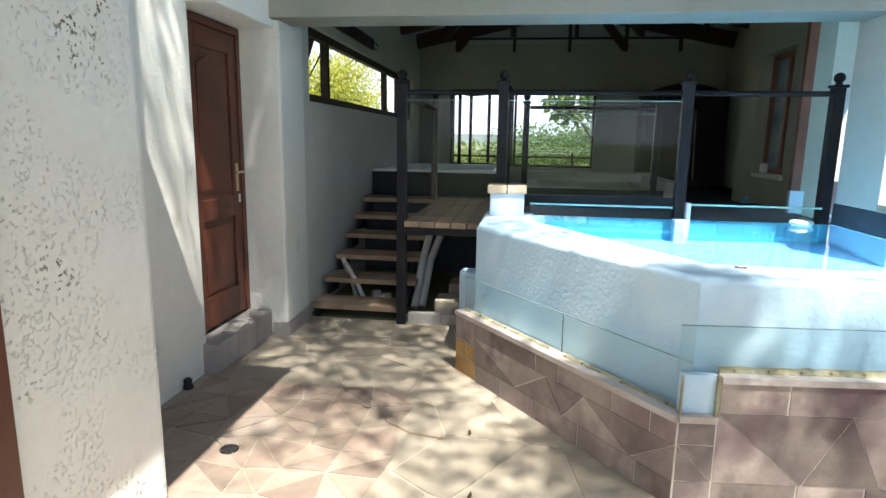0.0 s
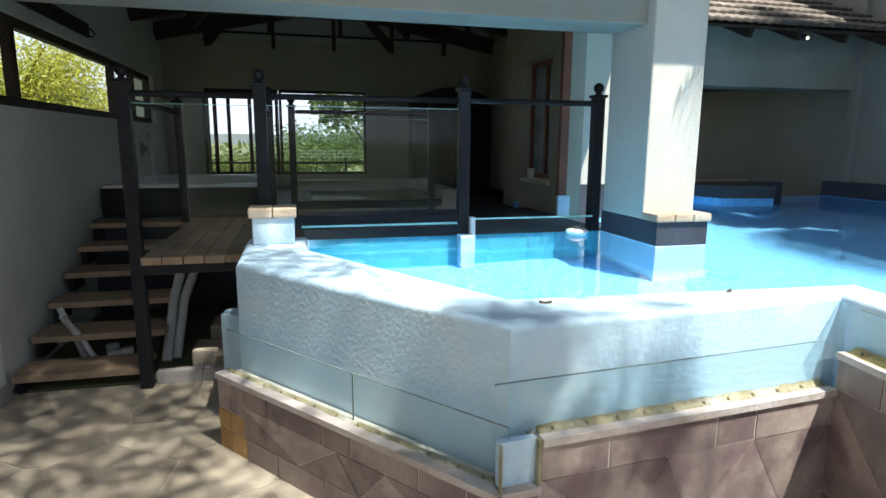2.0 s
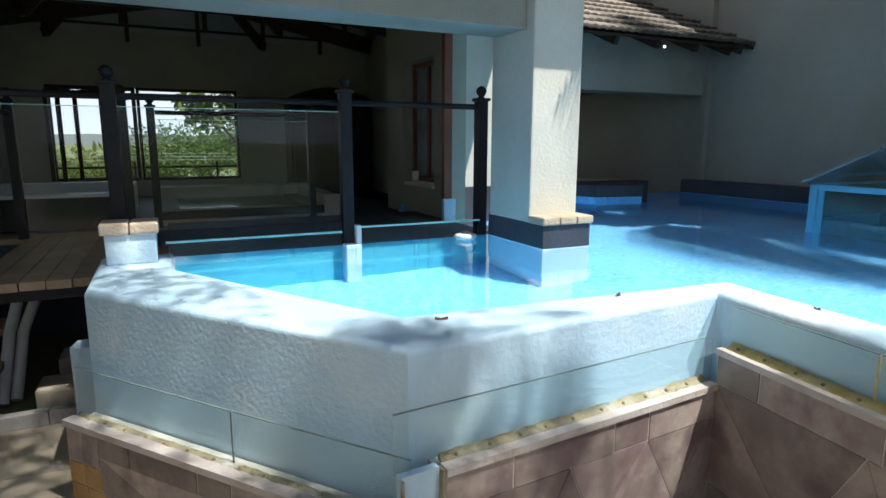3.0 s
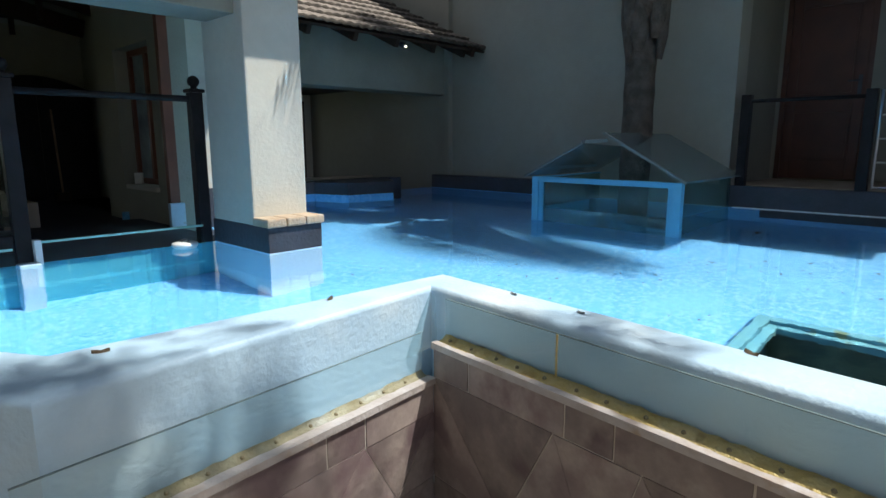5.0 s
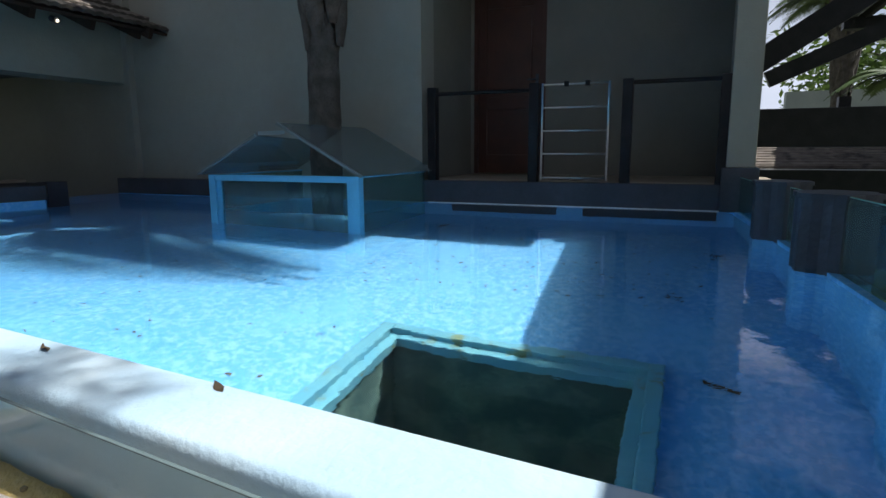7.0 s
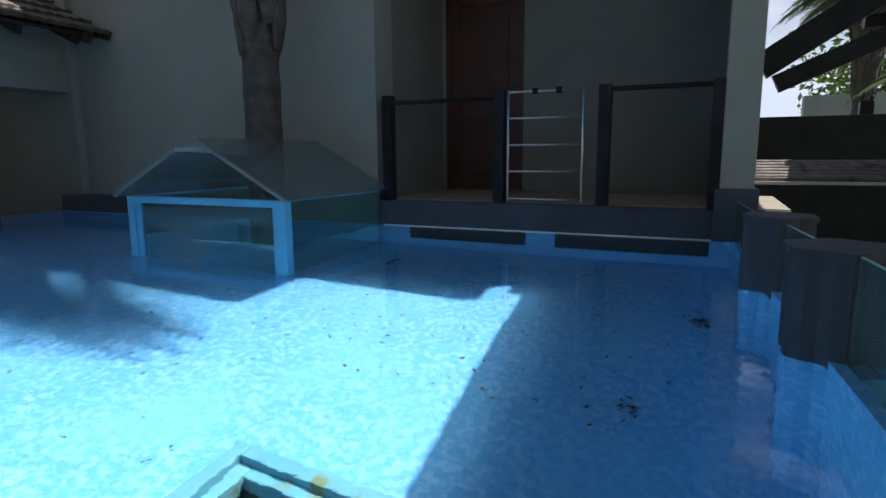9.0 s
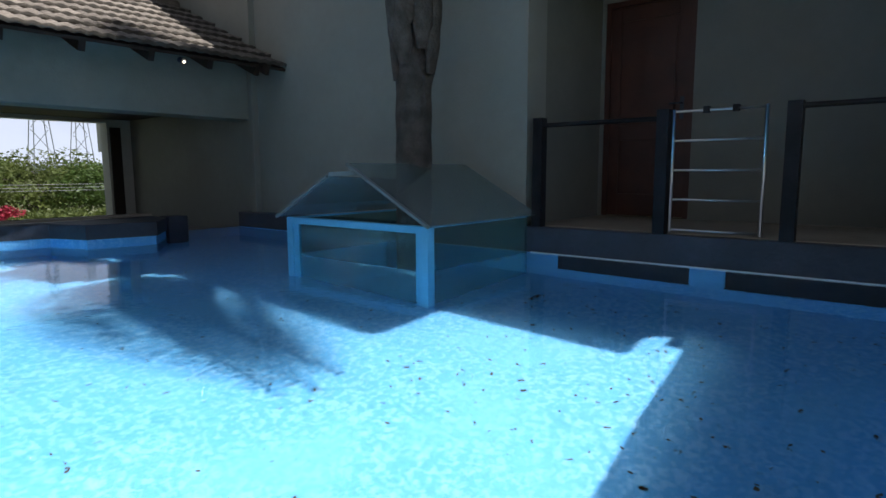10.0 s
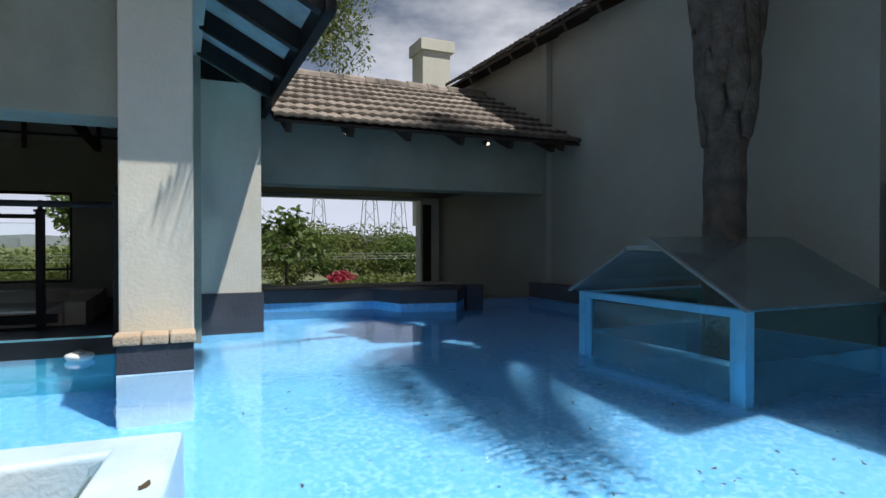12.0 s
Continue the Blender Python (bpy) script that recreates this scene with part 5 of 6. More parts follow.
for x in (3.35, 3.95, 4.55, 5.15, 5.75, 6.3):
    part("rafter_end", beam_between(bmesh.new(), (x, 6.12, 2.715), (x, 6.75, 2.995), 0.055, 0.11), DARKWOOD, roof)
part("fascia", beam_between(bmesh.new(), (6.35, 6.0, 2.72), (6.35, 6.9, 3.12), 0.05, 0.12), DARKWOOD, roof)
for x in (4.02, 5.72):
    lamp = thing("eave_spotlight", (x, 6.62, 2.78), "small round eave spotlight, switched on", "spotlight", "eave spotlights")
    part("housing", tube(bmesh.new(), [(x, 6.69, 2.82), (x, 6.60, 2.79)], [0.03, 0.034], 12), DARKGREY, lamp, smooth=True)
    LIT = bpy.data.materials.get("lamp_glow")
    if LIT is None:
        LIT = mat("lamp_glow", (1.0, 0.9, 0.7), 0.4)
        LIT.node_tree.nodes["Principled BSDF"].inputs["Emission Color"].default_value = (1.0, 0.88, 0.65, 1)
        LIT.node_tree.nodes["Principled BSDF"].inputs["Emission Strength"].default_value = 4.0
    part("bulb", tube(bmesh.new(), [(x, 6.602, 2.79), (x, 6.585, 2.785)], [0.015, 0.008], 12), LIT, lamp, smooth=True)
# house eave
house = thing("house_roof", (6.6, 6.5, 4.1), "dark tiled house eave on exposed rafters", "roof", kind="structure")
part("roof_deck", plate(bmesh.new(), [(6.28, 4.6, 4.05), (6.28, 8.95, 4.05), (9.0, 8.95, 5.6), (9.0, 4.6, 5.6)], 0.03, (-0.45, 0, 0.9)), DARKWOOD, house)
tiled_slope(house, (6.26, 8.98, 4.08), (0, -1, 0), (2.72, 0, 1.55), 19, 3, 0.23, 0.32, rnd)
for i in range(8):
    y = 4.75 + i * 0.58
    part("rafter_end", beam_between(bmesh.new(), (6.30, y, 4.02), (6.95, y, 4.38), 0.05, 0.12), DARKWOOD, house)
chim = thing("chimney", (7.4, 11.9, 3.0), "cream plastered chimney with a stepped cap", "chimney", kind="structure")
part("shaft", B(7.0, 11.8, 2.0, 7.62, 12.4, 5.62), STUCCO, chim)
part("cap", B(6.94, 11.74, 5.62, 7.70, 12.46, 5.86, bevel=0.01), STUCCO, chim)
bm = bmesh.new()
plate(bm, [(7.62, 12.2, 2.0), (11.0, 12.2, 2.0), (11.0, 12.2, 6.6), (7.62, 12.2, 5.0)], 0.3, (0, 1, 0))
setting("wall_gable_far", bm, STUCCO, "cream gable parapet behind the roof", "wall")

# ---- patio roof on the near side ----
pat = thing("patio_roof", (3.5, -2.5, 3.2), "dark timber patio roof beside the pool", "roof", kind="structure")
part("roof_sheet", plate(bmesh.new(), [(3.0, -0.44, 3.2), (6.75, -0.12, 3.2), (6.75, -4.5, 3.9), (1.9, -4.5, 3.9), (1.9, -0.44, 3.2)], 0.05, (0, 0, 1)), DARKWOOD, pat)
out = thing("garden_pavilion", (11.0, -1.8, 0), "dark open timber pavilion beyond the pool", "pavilion")
for x, y in ((9.4, -6.0), (13.5, -6.0), (13.5, -1.9)):
    part("post", B(x - 0.09, y - 0.09, -0.06, x + 0.09, y + 0.09, 2.3), BLACK, out)
part("beam", beam_between(bmesh.new(), (9.3, -0.15, 2.40), (9.3, -4.1, 5.0), 0.14, 0.26), BLACK, out)
part("beam", beam_between(bmesh.new(), (9.25, -0.3, 2.22), (9.25, -4.5, 4.1), 0.12, 0.18), BLACK, out)
part("beam", B(9.3, -6.0, 1.46, 9.5, 0.35, 1.90, bevel=0.01), BLACK, out)
part("beam", B(12.5, -6.0, 3.25, 12.7, -1.6, 3.42), BLACK, out)
part("roof_sheet", plate(bmesh.new(), [(9.2, -2.0, 3.9), (13.5, -2.0, 3.9), (13.5, -6.0, 4.4), (9.2, -6.0, 4.4)], 0.05, (0, 0, 1)), BLACK, out)
part("roof_sheet", plate(bmesh.new(), [(9.4, -1.7, 3.42), (13.4, -1.7, 3.42), (13.4, -5.5, 5.95), (9.4, -5.5, 5.95)], 0.04, (0, 0.55, 0.83)), BLACK, out)
for i in range(4):
    part("purlin", beam_between(bmesh.new(), (9.2, -1.9 - i * 0.8, 3.45 + i * 0.12), (13.6, -1.9 - i * 0.8, 3.45 + i * 0.12), 0.07, 0.10), BLACK, out)
# Black sheet added to make the band below the low roof dark.
setting("wall_garden", B(9.7, -6.0, -0.06, 9.85, -0.2, 1.18), BLACK, "black sheet filling the dark band below the low roof", "wall")
low = thing("low_roof", (13.0, -3.0, 1.0), "low corrugated grey roof in the sun beyond the garden", "roof", kind="structure")
part("roof_sheet", plate(bmesh.new(), [(11.5, -9.0, 1.15), (11.5, -0.2, 1.15), (14.0, -0.2, 2.0), (14.0, -9.0, 2.0)], 0.04, (-0.3, 0, 0.95)), ROOFTILE, low)
for i in range(22):
    part("tile_course", B(11.52 + i * 0.112, -9.0, 1.185 + i * 0.0385, 11.56 + i * 0.112, -0.2, 1.212 + i * 0.0385), ROOFTILE, low)
part("gutter", B(11.40, -9.0, 1.08, 11.50, -0.2, 1.14), WHITE, low)
part("wall", B(11.9, -9.0, -0.06, 12.1, -0.2, 1.15), DARKWOOD, low)
setting("wall_neighbour", B(19.0, -14.0, -0.06, 19.4, -1.7, 2.85), GABLE, "white neighbouring wall in the sun", "wall")
dish = thing("satellite_dish", (18.8, -4.2, 3.0), "white satellite dish on a pole", "satellite dish")
part("pole", tube(bmesh.new(), [(18.9, -4.2, 2.6), (18.7, -4.2, 3.1)], 0.03, 8), STEEL, dish)
bm = lathe(bmesh.new(), [(0.02, 0), (0.18, 0.02), (0.30, 0.07), (0.33, 0.11), (0.31, 0.11), (0.18, 0.05), (0.03, 0.03)], (0, 0, 0), 24)
bmesh.ops.transform(bm, matrix=look((18.62, -4.2, 3.2), (28, 0, -2)), verts=bm.verts)
part("reflector", bm, WHITE, dish, smooth=True)
setting("lawn", prism(bmesh.new(), [(2.0, -7.0), (12.0, -7.0), (12.0, -0.3), (8.0, -0.3), (8.0, -0.6), (6.6, -0.3), (3.3, -0.3), (2.0, -0.8)], -0.05, 0.02), GRASS, "green lawn below the pool screens", "ground")
tb = thing("garden_table", (4.2, -1.6, 0.02), "rustic stone-topped garden table on the lawn", "table")
part("tabletop", prism(bmesh.new(), [(4.55 + 0.42 * math.cos(a) * (1 + 0.08 * math.sin(3 * a)), -1.35 + 0.36 * math.sin(a)) for a in [i * math.pi / 8 for i in range(16)]], 0.66, 0.74), PAVE, tb)
part("pedestal", lathe(bmesh.new(), [(0.20, 0.02), (0.14, 0.2), (0.12, 0.5), (0.18, 0.66)], (4.55, -1.35, 0), 12), PAVE, tb)


# ---- plants ----
def leaf_cloud(bm, rnd, centre, radii, count, size, droop=0.0):
    for _ in range(count):
        while True:
            p = Vector((rnd.uniform(-1, 1), rnd.uniform(-1, 1), rnd.uniform(-1, 1)))
            if 0.15 < p.length < 1:
                break
        o = Vector(centre) + Vector((p.x * radii[0], p.y * radii[1], p.z * radii[2]))
        a = Vector((rnd.gauss(0, 1), rnd.gauss(0, 1), rnd.gauss(0, 0.6) - droop)).normalized()
        b = a.cross(Vector((rnd.gauss(0, 1), rnd.gauss(0, 1), rnd.gauss(0, 1)))).normalized()
        s = size * rnd.uniform(0.7, 1.3)
        vs = [bm.verts.new(v) for v in (o, o + a * s * 0.5 + b * s * 0.2, o + a * s, o + a * s * 0.5 - b * s * 0.2)]
        bm.faces.new(vs)


def tree(name, base, height, crown, leaf_mat, label, seed, leaves=2600, leaf=0.12, trunk_r=0.14, clumps=16, droop=0.0, lean=(0, 0), limb=0.35):
    """Tapered trunk with limbs and leaf clumps; crown: (centre offset z, rx, ry, rz)."""
    rnd = random.Random(seed)
    x, y, z = base
    th = thing(name, base, label, "tree")
    cz, rx, ry, rz = crown
    top = Vector((x + lean[0], y + lean[1], z + cz))
    part("trunk", tube(bmesh.new(), [(x, y, z), (x + lean[0] * 0.3, y + lean[1] * 0.3, z + cz * 0.4), tuple(top - Vector((0, 0, rz * 0.3)))], [trunk_r, trunk_r * 0.75, trunk_r * 0.4], 10), BARK, th, smooth=True)
    bm = bmesh.new()
    for i in range(clumps):
        a, e, q = rnd.uniform(0, 6.28), rnd.uniform(-0.5, 0.95), rnd.uniform(0.45, 0.95)
        c = top + Vector((rx * q * math.cos(a) * math.cos(e), ry * q * math.sin(a) * math.cos(e), rz * q * math.sin(e)))
        part("limb", tube(bmesh.new(), [tuple(top - Vector((0, 0, rz * rnd.uniform(0.3, 0.8)))), tuple(top.lerp(c, 0.5) + Vector((0, 0, 0.06 * rz))), tuple(c)], [trunk_r * limb, trunk_r * limb * 0.6, trunk_r * limb * 0.2], 6), BARK, th)
        cr = rnd.uniform(0.28, 0.5)
        leaf_cloud(bm, rnd, c, (rx * cr, ry * cr, rz * cr), leaves // clumps, leaf, droop)
    part("crown", bm, leaf_mat, th)
    return th


tree("shade_tree", (-6.5, -4.0, 0), 10, (9.0, 2.1, 2.3, 0.9), LEAF, "leafy tree reaching over the courtyard", 11, 24500, 0.08, 0.17, 44, lean=(6.9, 3.8), limb=0.09)
tree("shade_tree", (8.5, -9.5, 0), 10, (9.0, 1.15, 1.0, 0.7), LEAF, "leafy tree reaching over the tiled apron", 17, 4600, 0.08, 0.06, 14, lean=(-5.25, 7.9), limb=0.2)
tree("willow_tree", (-6.2, 8.5, 0), 5.5, (2.9, 2.4, 3.0, 2.2), LEAF_GOLD, "pale yellow-green tree outside the high window", 12, 34000, 0.075, 0.15, 60, 0.5)
tree("willow_tree", (-5.3, 14.4, 0), 5.5, (2.4, 2.0, 2.2, 1.6), LEAF_GOLD, "pale yellow-green tree outside the high window", 13, 30000, 0.075, 0.15, 60, 0.5)
tree("branching_tree", (2.3, 12.8, -0.06), 3.2, (2.2, 0.72, 0.5, 0.48), LEAF, "dark-leaved branching tree outside the windows", 14, 760, 0.17, 0.05, 13, 0.5, lean=(-1.35, -0.3))
tree("tall_tree", (3.3, 13.6, -0.06), 7.5, (6.4, 1.5, 1.4, 1.7), LEAF_PALE, "tall leafy tree behind the tiled roof", 15, 13000, 0.10, 0.12, 34, 0.8, lean=(1.15, -0.6), limb=0.2)
tree("branching_tree", (4.3, 12.2, -0.06), 2.8, (1.7, 0.75, 0.5, 0.75), LEAF, "dark-leaved branching tree outside the opening", 16, 900, 0.16, 0.06, 12, 0.2)
for i, (x, y, r, h) in enumerate(((1.5, 26, 3.0, 1.9), (6.5, 24, 2.2, 1.9), (9.6, 25, 2.4, 2.0), (12.5, 24, 2.6, 1.7), (14.8, 25.5, 2.2, 1.9), (-2, 27, 2.6, 1.2), (17.5, 26, 2.6, 1.5), (8.2, 20, 1.5, 0.9), (11.0, 20, 1.6, 0.8))):
    tree("bush_tree", (x, y, -1.5), 3, (h + 0.6, r, r * 0.8, h * 0.75), LEAF_PALE if i % 3 else LEAF, "round green garden tree in the valley", 30 + i, 12000, 0.16, 0.12, 34, 0.3)
tree("shrub", (6.1, 15.0, -0.06), 1.2, (0.85, 0.32, 0.3, 0.22), mat("red_bougainvillea", (0.45, 0.02, 0.06), 0.6, (0.30, 0.02, 0.05), 4.0), "red flowering shrub by the passage opening", 50, 700, 0.08, 0.03, 8)
tree("hedge_tree", (25.0, -7.0, 0), 6, (3.6, 4.0, 5.5, 2.2), LEAF, "dark green tree behind the neighbouring wall", 61, 5000, 0.3, 0.2, 24)
palm("palm_tree", (17.0, -2.5, 0), 4.5, "distant green palm beyond the pavilion", 2.2, 22, 8, 0.15, 0.6)
palm("palm_tree", (14.9, -3.2, 0), 2.6, "distant green palm beyond the pavilion", 1.6, 20, 9, 0.13, 0.6)

# distance: ridge and town with the haze put into their colour, pylons, wires
HAZE = mat("haze_tint", (0.22, 0.25, 0.27), 1.0, (0.28, 0.31, 0.33), 0.02)
bm = bmesh.new()
prev = None
for i in range(81):
    a = math.pi * (-0.1 + 1.2 * i / 80)
    r = 420
    h = 6.0 + 3.0 * noise.noise(Vector((i * 0.17, 0, 0))) + 1.2 * noise.noise(Vector((i * 0.9, 5, 0)))
    cur = (bm.verts.new((r * math.cos(a), r * math.sin(a), -1)), bm.verts.new((r * math.cos(a), r * math.sin(a), h)), bm.verts.new((r * 1.1 * math.cos(a), r * 1.1 * math.sin(a), -1)))
    if prev:
        bm.faces.new((prev[0], cur[0], cur[1], prev[1]))
        bm.faces.new((prev[1], cur[1], cur[2], prev[2]))
    prev = cur
setting("backdrop", bm, HAZE, "low hills on the horizon, haze mixed into their colour", "backdrop")
rnd = random.Random(77)
bm = bmesh.new()
for i in range(110):
    a = math.pi * rnd.uniform(0.15, 0.75)
    r = rnd.uniform(300, 400)
    x, y, s = r * math.cos(a), r * math.sin(a), rnd.uniform(2, 6)
    box(bm, x, y, -0.1, x + s, y + s, rnd.uniform(1.0, 4.2))
tagged(part("distant_town", bm, HAZE), "scatter of distant town houses in the haze colour", "town", "", "stuff")
rnd = random.Random(78)
bm = bmesh.new()
for i in range(60):
    a = math.pi * rnd.uniform(0.1, 0.85)
    r = rnd.uniform(35, 130)
    leaf_cloud(bm, rnd, (r * math.cos(a), r * math.sin(a), 0.1), (4, 4, 1.1), 260, 0.7)
tagged(part("distant_woods", bm, LEAF_PALE), "low green woods filling the valley", "woods", "", "stuff")
for x, y in ((26, 78), (33, 86), (22, 92)):
    py = thing("power_pylon", (x, y, -0.06), "tall steel lattice power pylon", "pylon", "power pylons")
    for sx, sy in ((-1, -1), (1, -1), (1, 1), (-1, 1)):
        part("leg", beam_between(bmesh.new(), (x + sx * 1.3, y + sy * 1.3, -0.06), (x + sx * 0.25, y + sy * 0.25, 14), 0.08, 0.08), ALU, py)
    for k in range(5):
        z, w = 1.5 + k * 2.6, 1.2 - k * 0.19
        part("cross_brace", beam_between(bmesh.new(), (x - w, y, z), (x + w * 0.85, y, z + 2.4), 0.06, 0.06), ALU, py)
        part("cross_brace", beam_between(bmesh.new(), (x + w, y, z), (x - w * 0.85, y, z + 2.4), 0.06, 0.06), ALU, py)
    part("cross_arm", beam_between(bmesh.new(), (x - 4, y, 13), (x + 4, y, 13), 0.12, 0.12), ALU, py)
for z, y in ((1.35, 16.0), (1.27, 16.3), (1.19, 16.6)):
    solid("fence_wire", tube(bmesh.new(), [(-12, y, z), (22, y, z)], 0.005, 5), ALU, "thin bright fence wire across the garden view", "wire", "fence wires")
fr = thing("balcony_rail", (0.5, 11.2, 1.2), "thin dark garden railing outside the windows", "railing")
part("bar", tube(bmesh.new(), [(-2, 11.3, 1.22), (1.6, 11.3, 1.22)], 0.018, 8), BLACK, fr)
for x in (-1.6, -0.4, 0.8):
    part("upright", tube(bmesh.new(), [(x, 11.3, -0.06), (x, 11.3, 1.30)], 0.018, 8), BLACK, fr)


# ---- crazy paving and stone cladding ----
def clip_cell(poly, p, q):
    """The part of a convex outline that lies nearer to p than to q."""
    mx, my = (p[0] + q[0]) / 2, (p[1] + q[1]) / 2
    nx, ny = q[0] - p[0], q[1] - p[1]
    res = []
    for (ax, ay), (bx, by) in zip(poly, poly[1:] + poly[:1]):
        da, db = (ax - mx) * nx + (ay - my) * ny, (bx - mx) * nx + (by - my) * ny
        if da <= 0:
            res.append((ax, ay))
        if da * db < 0:
            t = da / (da - db)
            res.append((ax + (bx - ax) * t, ay + (by - ay) * t))
    return res


def shrink(poly, d):
    cx, cy = sum(p[0] for p in poly) / len(poly), sum(p[1] for p in poly) / len(poly)
    res = []
    for x, y in poly:
        r = math.hypot(x - cx, y - cy)
        k = max(0.0, (r - d) / r) if r else 0
        res.append((cx + (x - cx) * k, cy + (y - cy) * k))
    return res


paving = thing("paving", (-0.5, 1.5, 0), "crazy paving of sandstone slabs in the courtyard", "paving", kind="structure")
rnd = random.Random(21)
seeds = []
for gx in range(10):
    for gy in range(13):
        p = (-2.2 + gx * 0.46 + rnd.uniform(-0.17, 0.17), -1.2 + gy * 0.47 + rnd.uniform(-0.17, 0.17))
        if not (-2.05 < p[0] < -0.85 and 1.75 < p[1] < 3.3):
            seeds.append(p)
ROOM = [(-2.05, -1.4), (2.0, -1.4), (2.0, 4.72), (-2.05, 4.72)]
for i, p in enumerate(seeds):
    cell = ROOM
    for q in seeds:
        if q is not p and abs(q[0] - p[0]) < 1.4 and abs(q[1] - p[1]) < 1.4:
            cell = clip_cell(cell, p, q)
            if len(cell) < 3:
                break
    if len(cell) > 2:
        part("paving_stone", prism(bmesh.new(), shrink(cell, 0.008), -0.02, rnd.uniform(-0.001, 0.001)), PAVE, paving)
# pinkish triangles round the drain
rnd = random.Random(22)
cols, rows_ = 6, 7
grid = [[(-2.02 + c * 0.225 + rnd.uniform(-0.05, 0.05), 1.72 + r * 0.235 + rnd.uniform(-0.05, 0.05)) for c in range(cols + 1)] for r in range(rows_ + 1)]
for r in range(rows_):
    for c in range(cols):
        a, b, d, e = grid[r][c], grid[r][c + 1], grid[r + 1][c + 1], grid[r + 1][c]
        for tri in ([a, b, d], [a, d, e]) if rnd.random() < 0.5 else ([a, b, e], [b, d, e]):
            part("paving_stone", prism(bmesh.new(), shrink(tri, 0.010), -0.02, rnd.uniform(0.001, 0.004)), PAVE_PINK, paving)


def clad(parent, p, q, top, seed, rusty=0.0):
    """Slate pieces on the face p-q: a skirting course and slanting pieces above."""
    rnd = random.Random(seed)
    p, q = Vector(p), Vector(q)
    t = (q - p).normalized()
    n = Vector((t.y, -t.x))
    ln = (q - p).length

    def piece(poly, m):
        poly = shrink(poly, 0.0045)
        plate(bm := bmesh.new(), [(p.x + t.x * u - n.x * 0.012, p.y + t.y * u - n.y * 0.012, v) for u, v in poly], rnd.uniform(0.010, 0.013), (n.x, n.y, 0))
        part("slate_piece", bm, m, parent)
    u = 0.0
    while u < ln - 0.01:
        w = min(ln - u, rnd.uniform(0.22, 0.42)) if u >= rusty else min(ln - u, 0.12)
        piece([(u, 0.0), (u + w, 0.0), (u + w, 0.115), (u, 0.115)], RUSTY if u < rusty else TILE)
        u += w
    u0 = 0.0
    if rusty:
        for a, b in ((0.115, 0.22), (0.22, top - 0.006)):
            for c in range(2):
                piece([(c * rusty / 2, a), ((c + 1) * rusty / 2, a), ((c + 1) * rusty / 2, b), (c * rusty / 2, b)], RUSTY if b < 0.3 else TILE)
        u0 = rusty
    hi = top - 0.006 - (0.10 if top < 0.5 else 0.13)
    lo_u, hi_u, low = u0, u0, True
    while lo_u < ln or hi_u < ln:
        step_ = rnd.uniform(0.28, 0.48)
        if low:
            nx = min(ln, max(lo_u, hi_u - 0.15) + step_)
            piece([(lo_u, 0.115), (nx, 0.115), (hi_u, hi)] if hi_u < ln else [(lo_u, 0.115), (nx, 0.115), (ln, hi)], TILE)
            lo_u = nx
        else:
            nx = min(ln, max(hi_u, lo_u - 0.15) + step_)
            piece([(lo_u, 0.115), (nx, hi), (hi_u, hi)], TILE)
            hi_u = nx
        low = not low if (lo_u < ln and hi_u < ln) else lo_u < ln
        if lo_u >= ln and hi_u >= ln:
            break
    u = u0
    while u < ln - 0.01:
        w = min(ln - u, rnd.uniform(0.16, 0.5))
        piece([(u, hi), (u + w, hi), (u + w, top - 0.006), (u, top - 0.006)], TILE)
        u += w


clad(apron_ab, (-0.478, 3.775), (0.585, 2.42), 0.385, 41, 0.22)
clad(apron_bc, (0.592, 2.425), (0.7464, 2.4383), 0.385, 44)
clad(apron_bc, (0.7464, 2.4383), (2.105, 2.555), 0.56, 42)
clad(apron_cd, (2.105, 2.56), (1.735, -0.70), 0.72, 43)


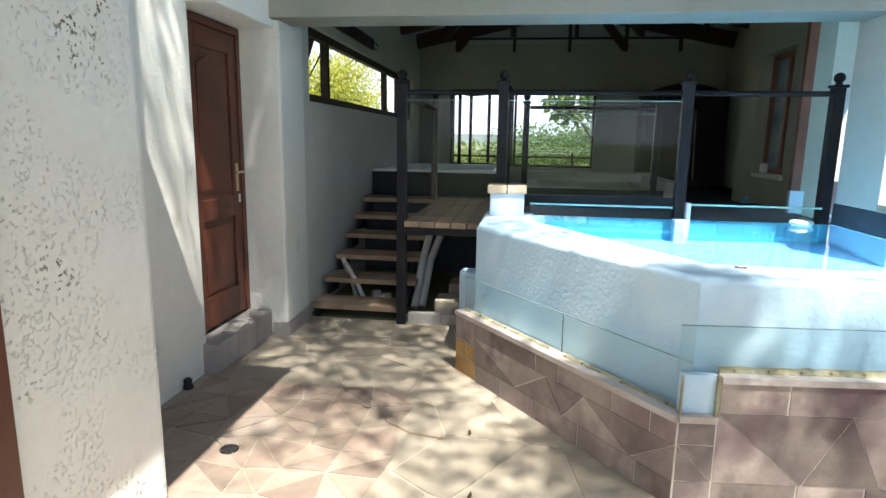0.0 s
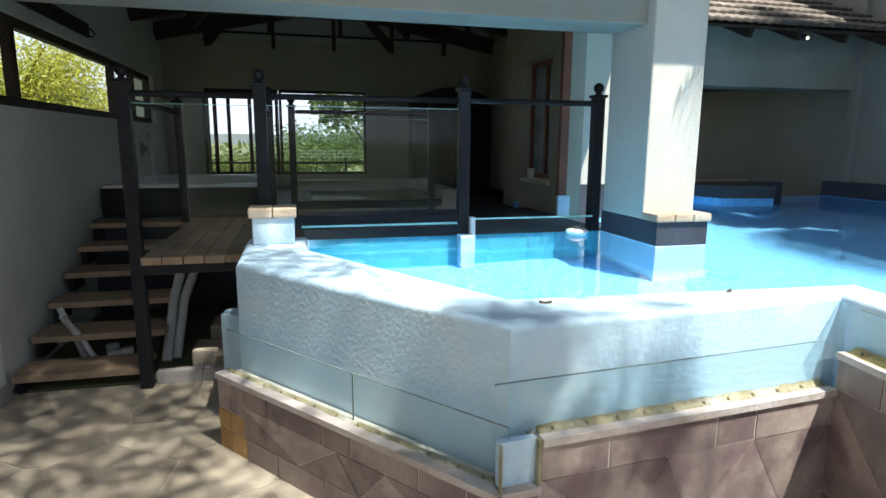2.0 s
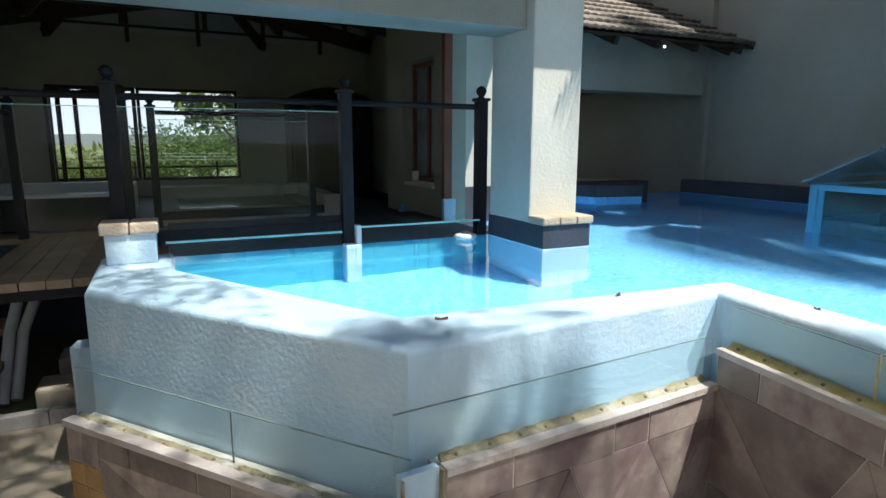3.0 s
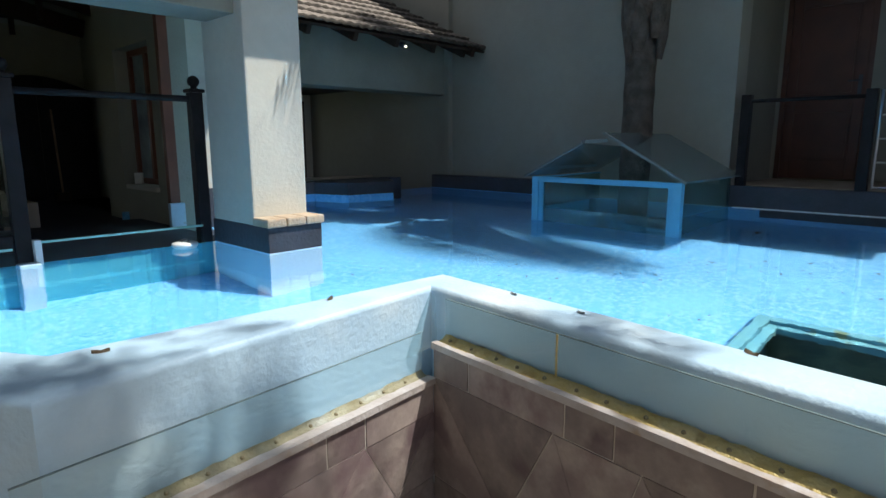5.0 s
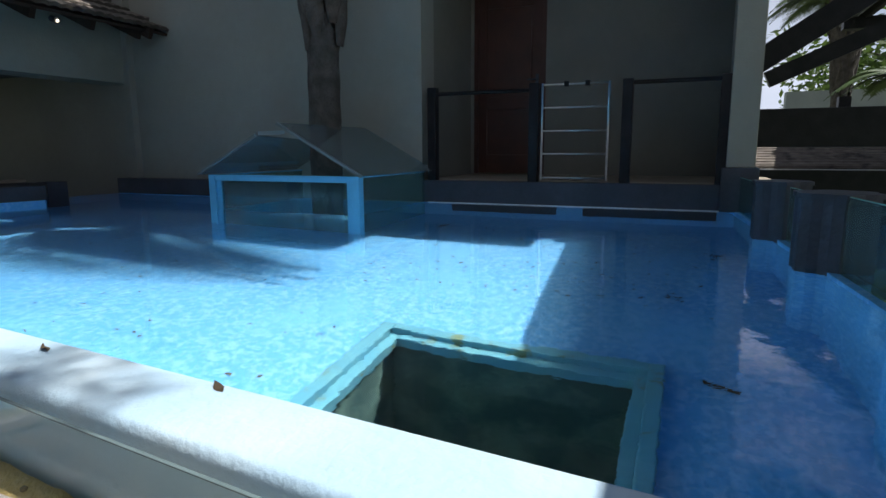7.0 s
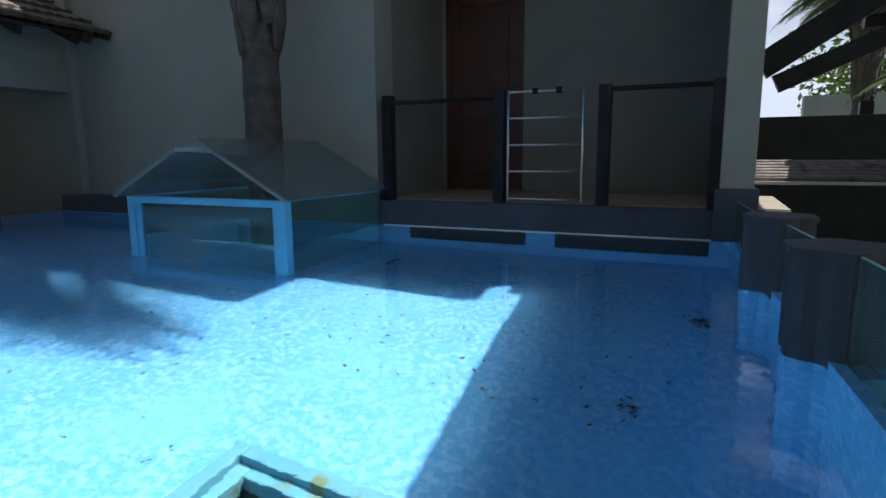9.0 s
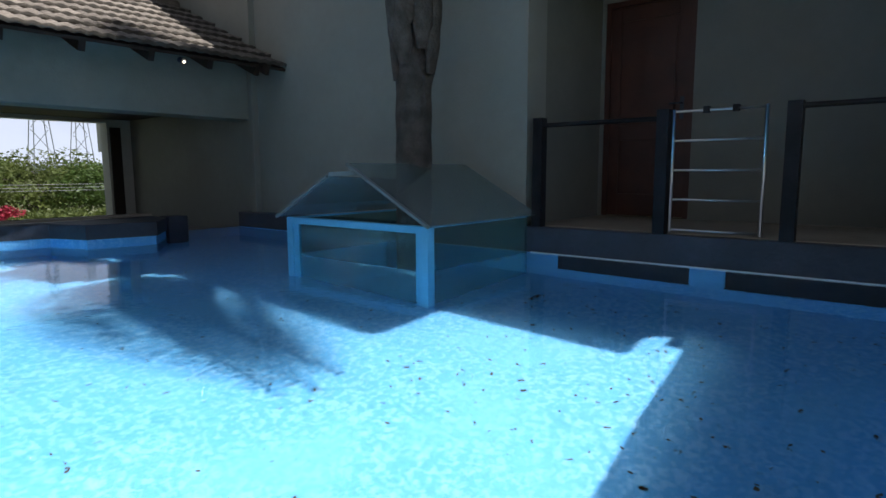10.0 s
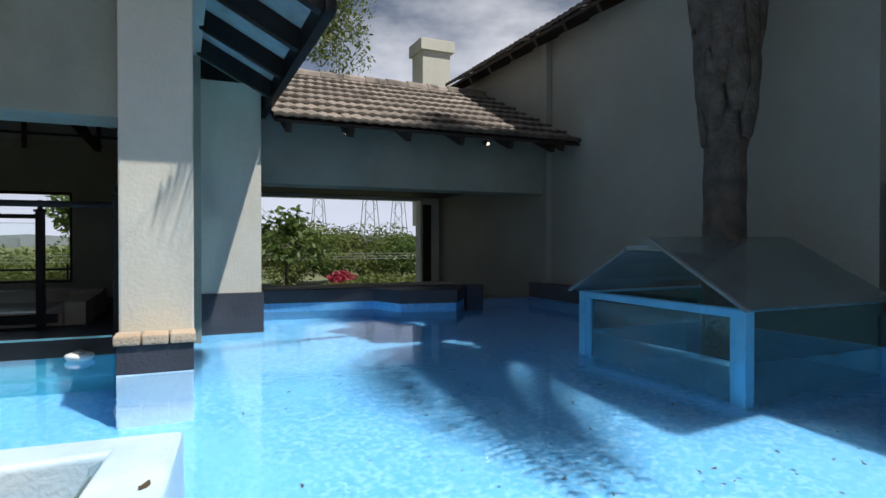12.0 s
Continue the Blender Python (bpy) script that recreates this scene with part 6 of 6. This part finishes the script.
# ---- fallen leaves and twigs ----
DEAD = mat("dead_leaf", (0.05, 0.035, 0.02), 0.8, (0.09, 0.06, 0.03), 20.0)
rnd = random.Random(91)
for x, y, z in ((1.75, 2.80, RIM_Z), (2.28, 1.95, RIM_Z), (2.25, 1.35, RIM_Z), (2.33, 2.30, RIM_Z), (0.9, 2.80, RIM_Z), (2.20, 0.35, RIM_Z), (-0.25, 2.35, 0.004), (-0.9, 3.1, 0.004), (0.1, 2.2, 0.004), (-0.3, 2.9, 0.004)):
    bm = bmesh.new()
    a = rnd.uniform(0, 6.28)
    u, v = Vector((math.cos(a), math.sin(a), 0)), Vector((-math.sin(a), math.cos(a), 0))
    pts = []
    for k in range(7):
        s_ = k / 6
        pts.append((s_ - 0.5) * 0.05)
    left = [bm.verts.new(Vector((x, y, z)) + u * p + v * 0.010 * math.sin(math.pi * (i + 0.3) / 6.6) + Vector((0, 0, 0.004 + 0.008 * abs(p) / 0.025))) for i, p in enumerate(pts)]
    right = [bm.verts.new(Vector((x, y, z)) + u * p - v * 0.010 * math.sin(math.pi * (i + 0.3) / 6.6) + Vector((0, 0, 0.001))) for i, p in enumerate(pts)]
    for i in range(6):
        bm.faces.new((left[i], left[i + 1], right[i + 1], right[i]))
    solid("fallen_leaf", bm, DEAD, "small curled brown leaf lying on the stone", "leaf", "fallen leaves")
solid("twig", tube(bmesh.new(), [(-0.85, 3.15, 0.006), (-0.75, 2.95, 0.008), (-0.6, 2.85, 0.007), (-0.42, 2.82, 0.006)], 0.004, 6), DECKWOOD, "thin dry twig on the paving", "twig")
for x, y, n in ((5.41, 0.25, 22), (4.46, 0.50, 10), (5.95, 2.37, 24)):
    bm = bmesh.new()
    for k in range(n):
        a, r = rnd.uniform(0, 6.28), abs(rnd.gauss(0, 0.07))
        leaf_cloud(bm, rnd, (x + r * math.cos(a), y + r * math.sin(a) * 0.4, POOL_Z + 0.016), (0.02, 0.02, 0.012), 2, 0.035)
    solid("sunken_leaf_litter", bm, DEAD, "clump of dark rotting leaves on the pool floor", "leaf litter", "sunken leaf clumps")
solid("sunken_stick", tube(bmesh.new(), [(3.61, 0.36, POOL_Z + 0.012), (3.58, 0.30, POOL_Z + 0.016), (3.56, 0.24, POOL_Z + 0.012)], 0.008, 6), DEAD, "short dark stick lying on the pool floor", "stick")
bm = bmesh.new()
for i in range(420):
    x, y = rnd.uniform(2.7, 6.0), rnd.uniform(1.9, 6.0)
    if rnd.random() < 0.5:
        x, y = rnd.uniform(4.2, 6.4), rnd.uniform(0.3, 2.4)
    a, L_ = rnd.uniform(0, 6.28), rnd.uniform(0.006, 0.022)
    u, v = Vector((math.cos(a), math.sin(a), 0)) * L_, Vector((-math.sin(a), math.cos(a), 0)) * L_ * 0.35
    o = Vector((x, y, POOL_Z + 0.004))
    bm.faces.new([bm.verts.new(o + w_) for w_ in (-u, v, u, -v)])
tagged(part("pool_debris", bm, DEAD), "scattered dark bits of leaf on the pool floor", "debris", "", "stuff")
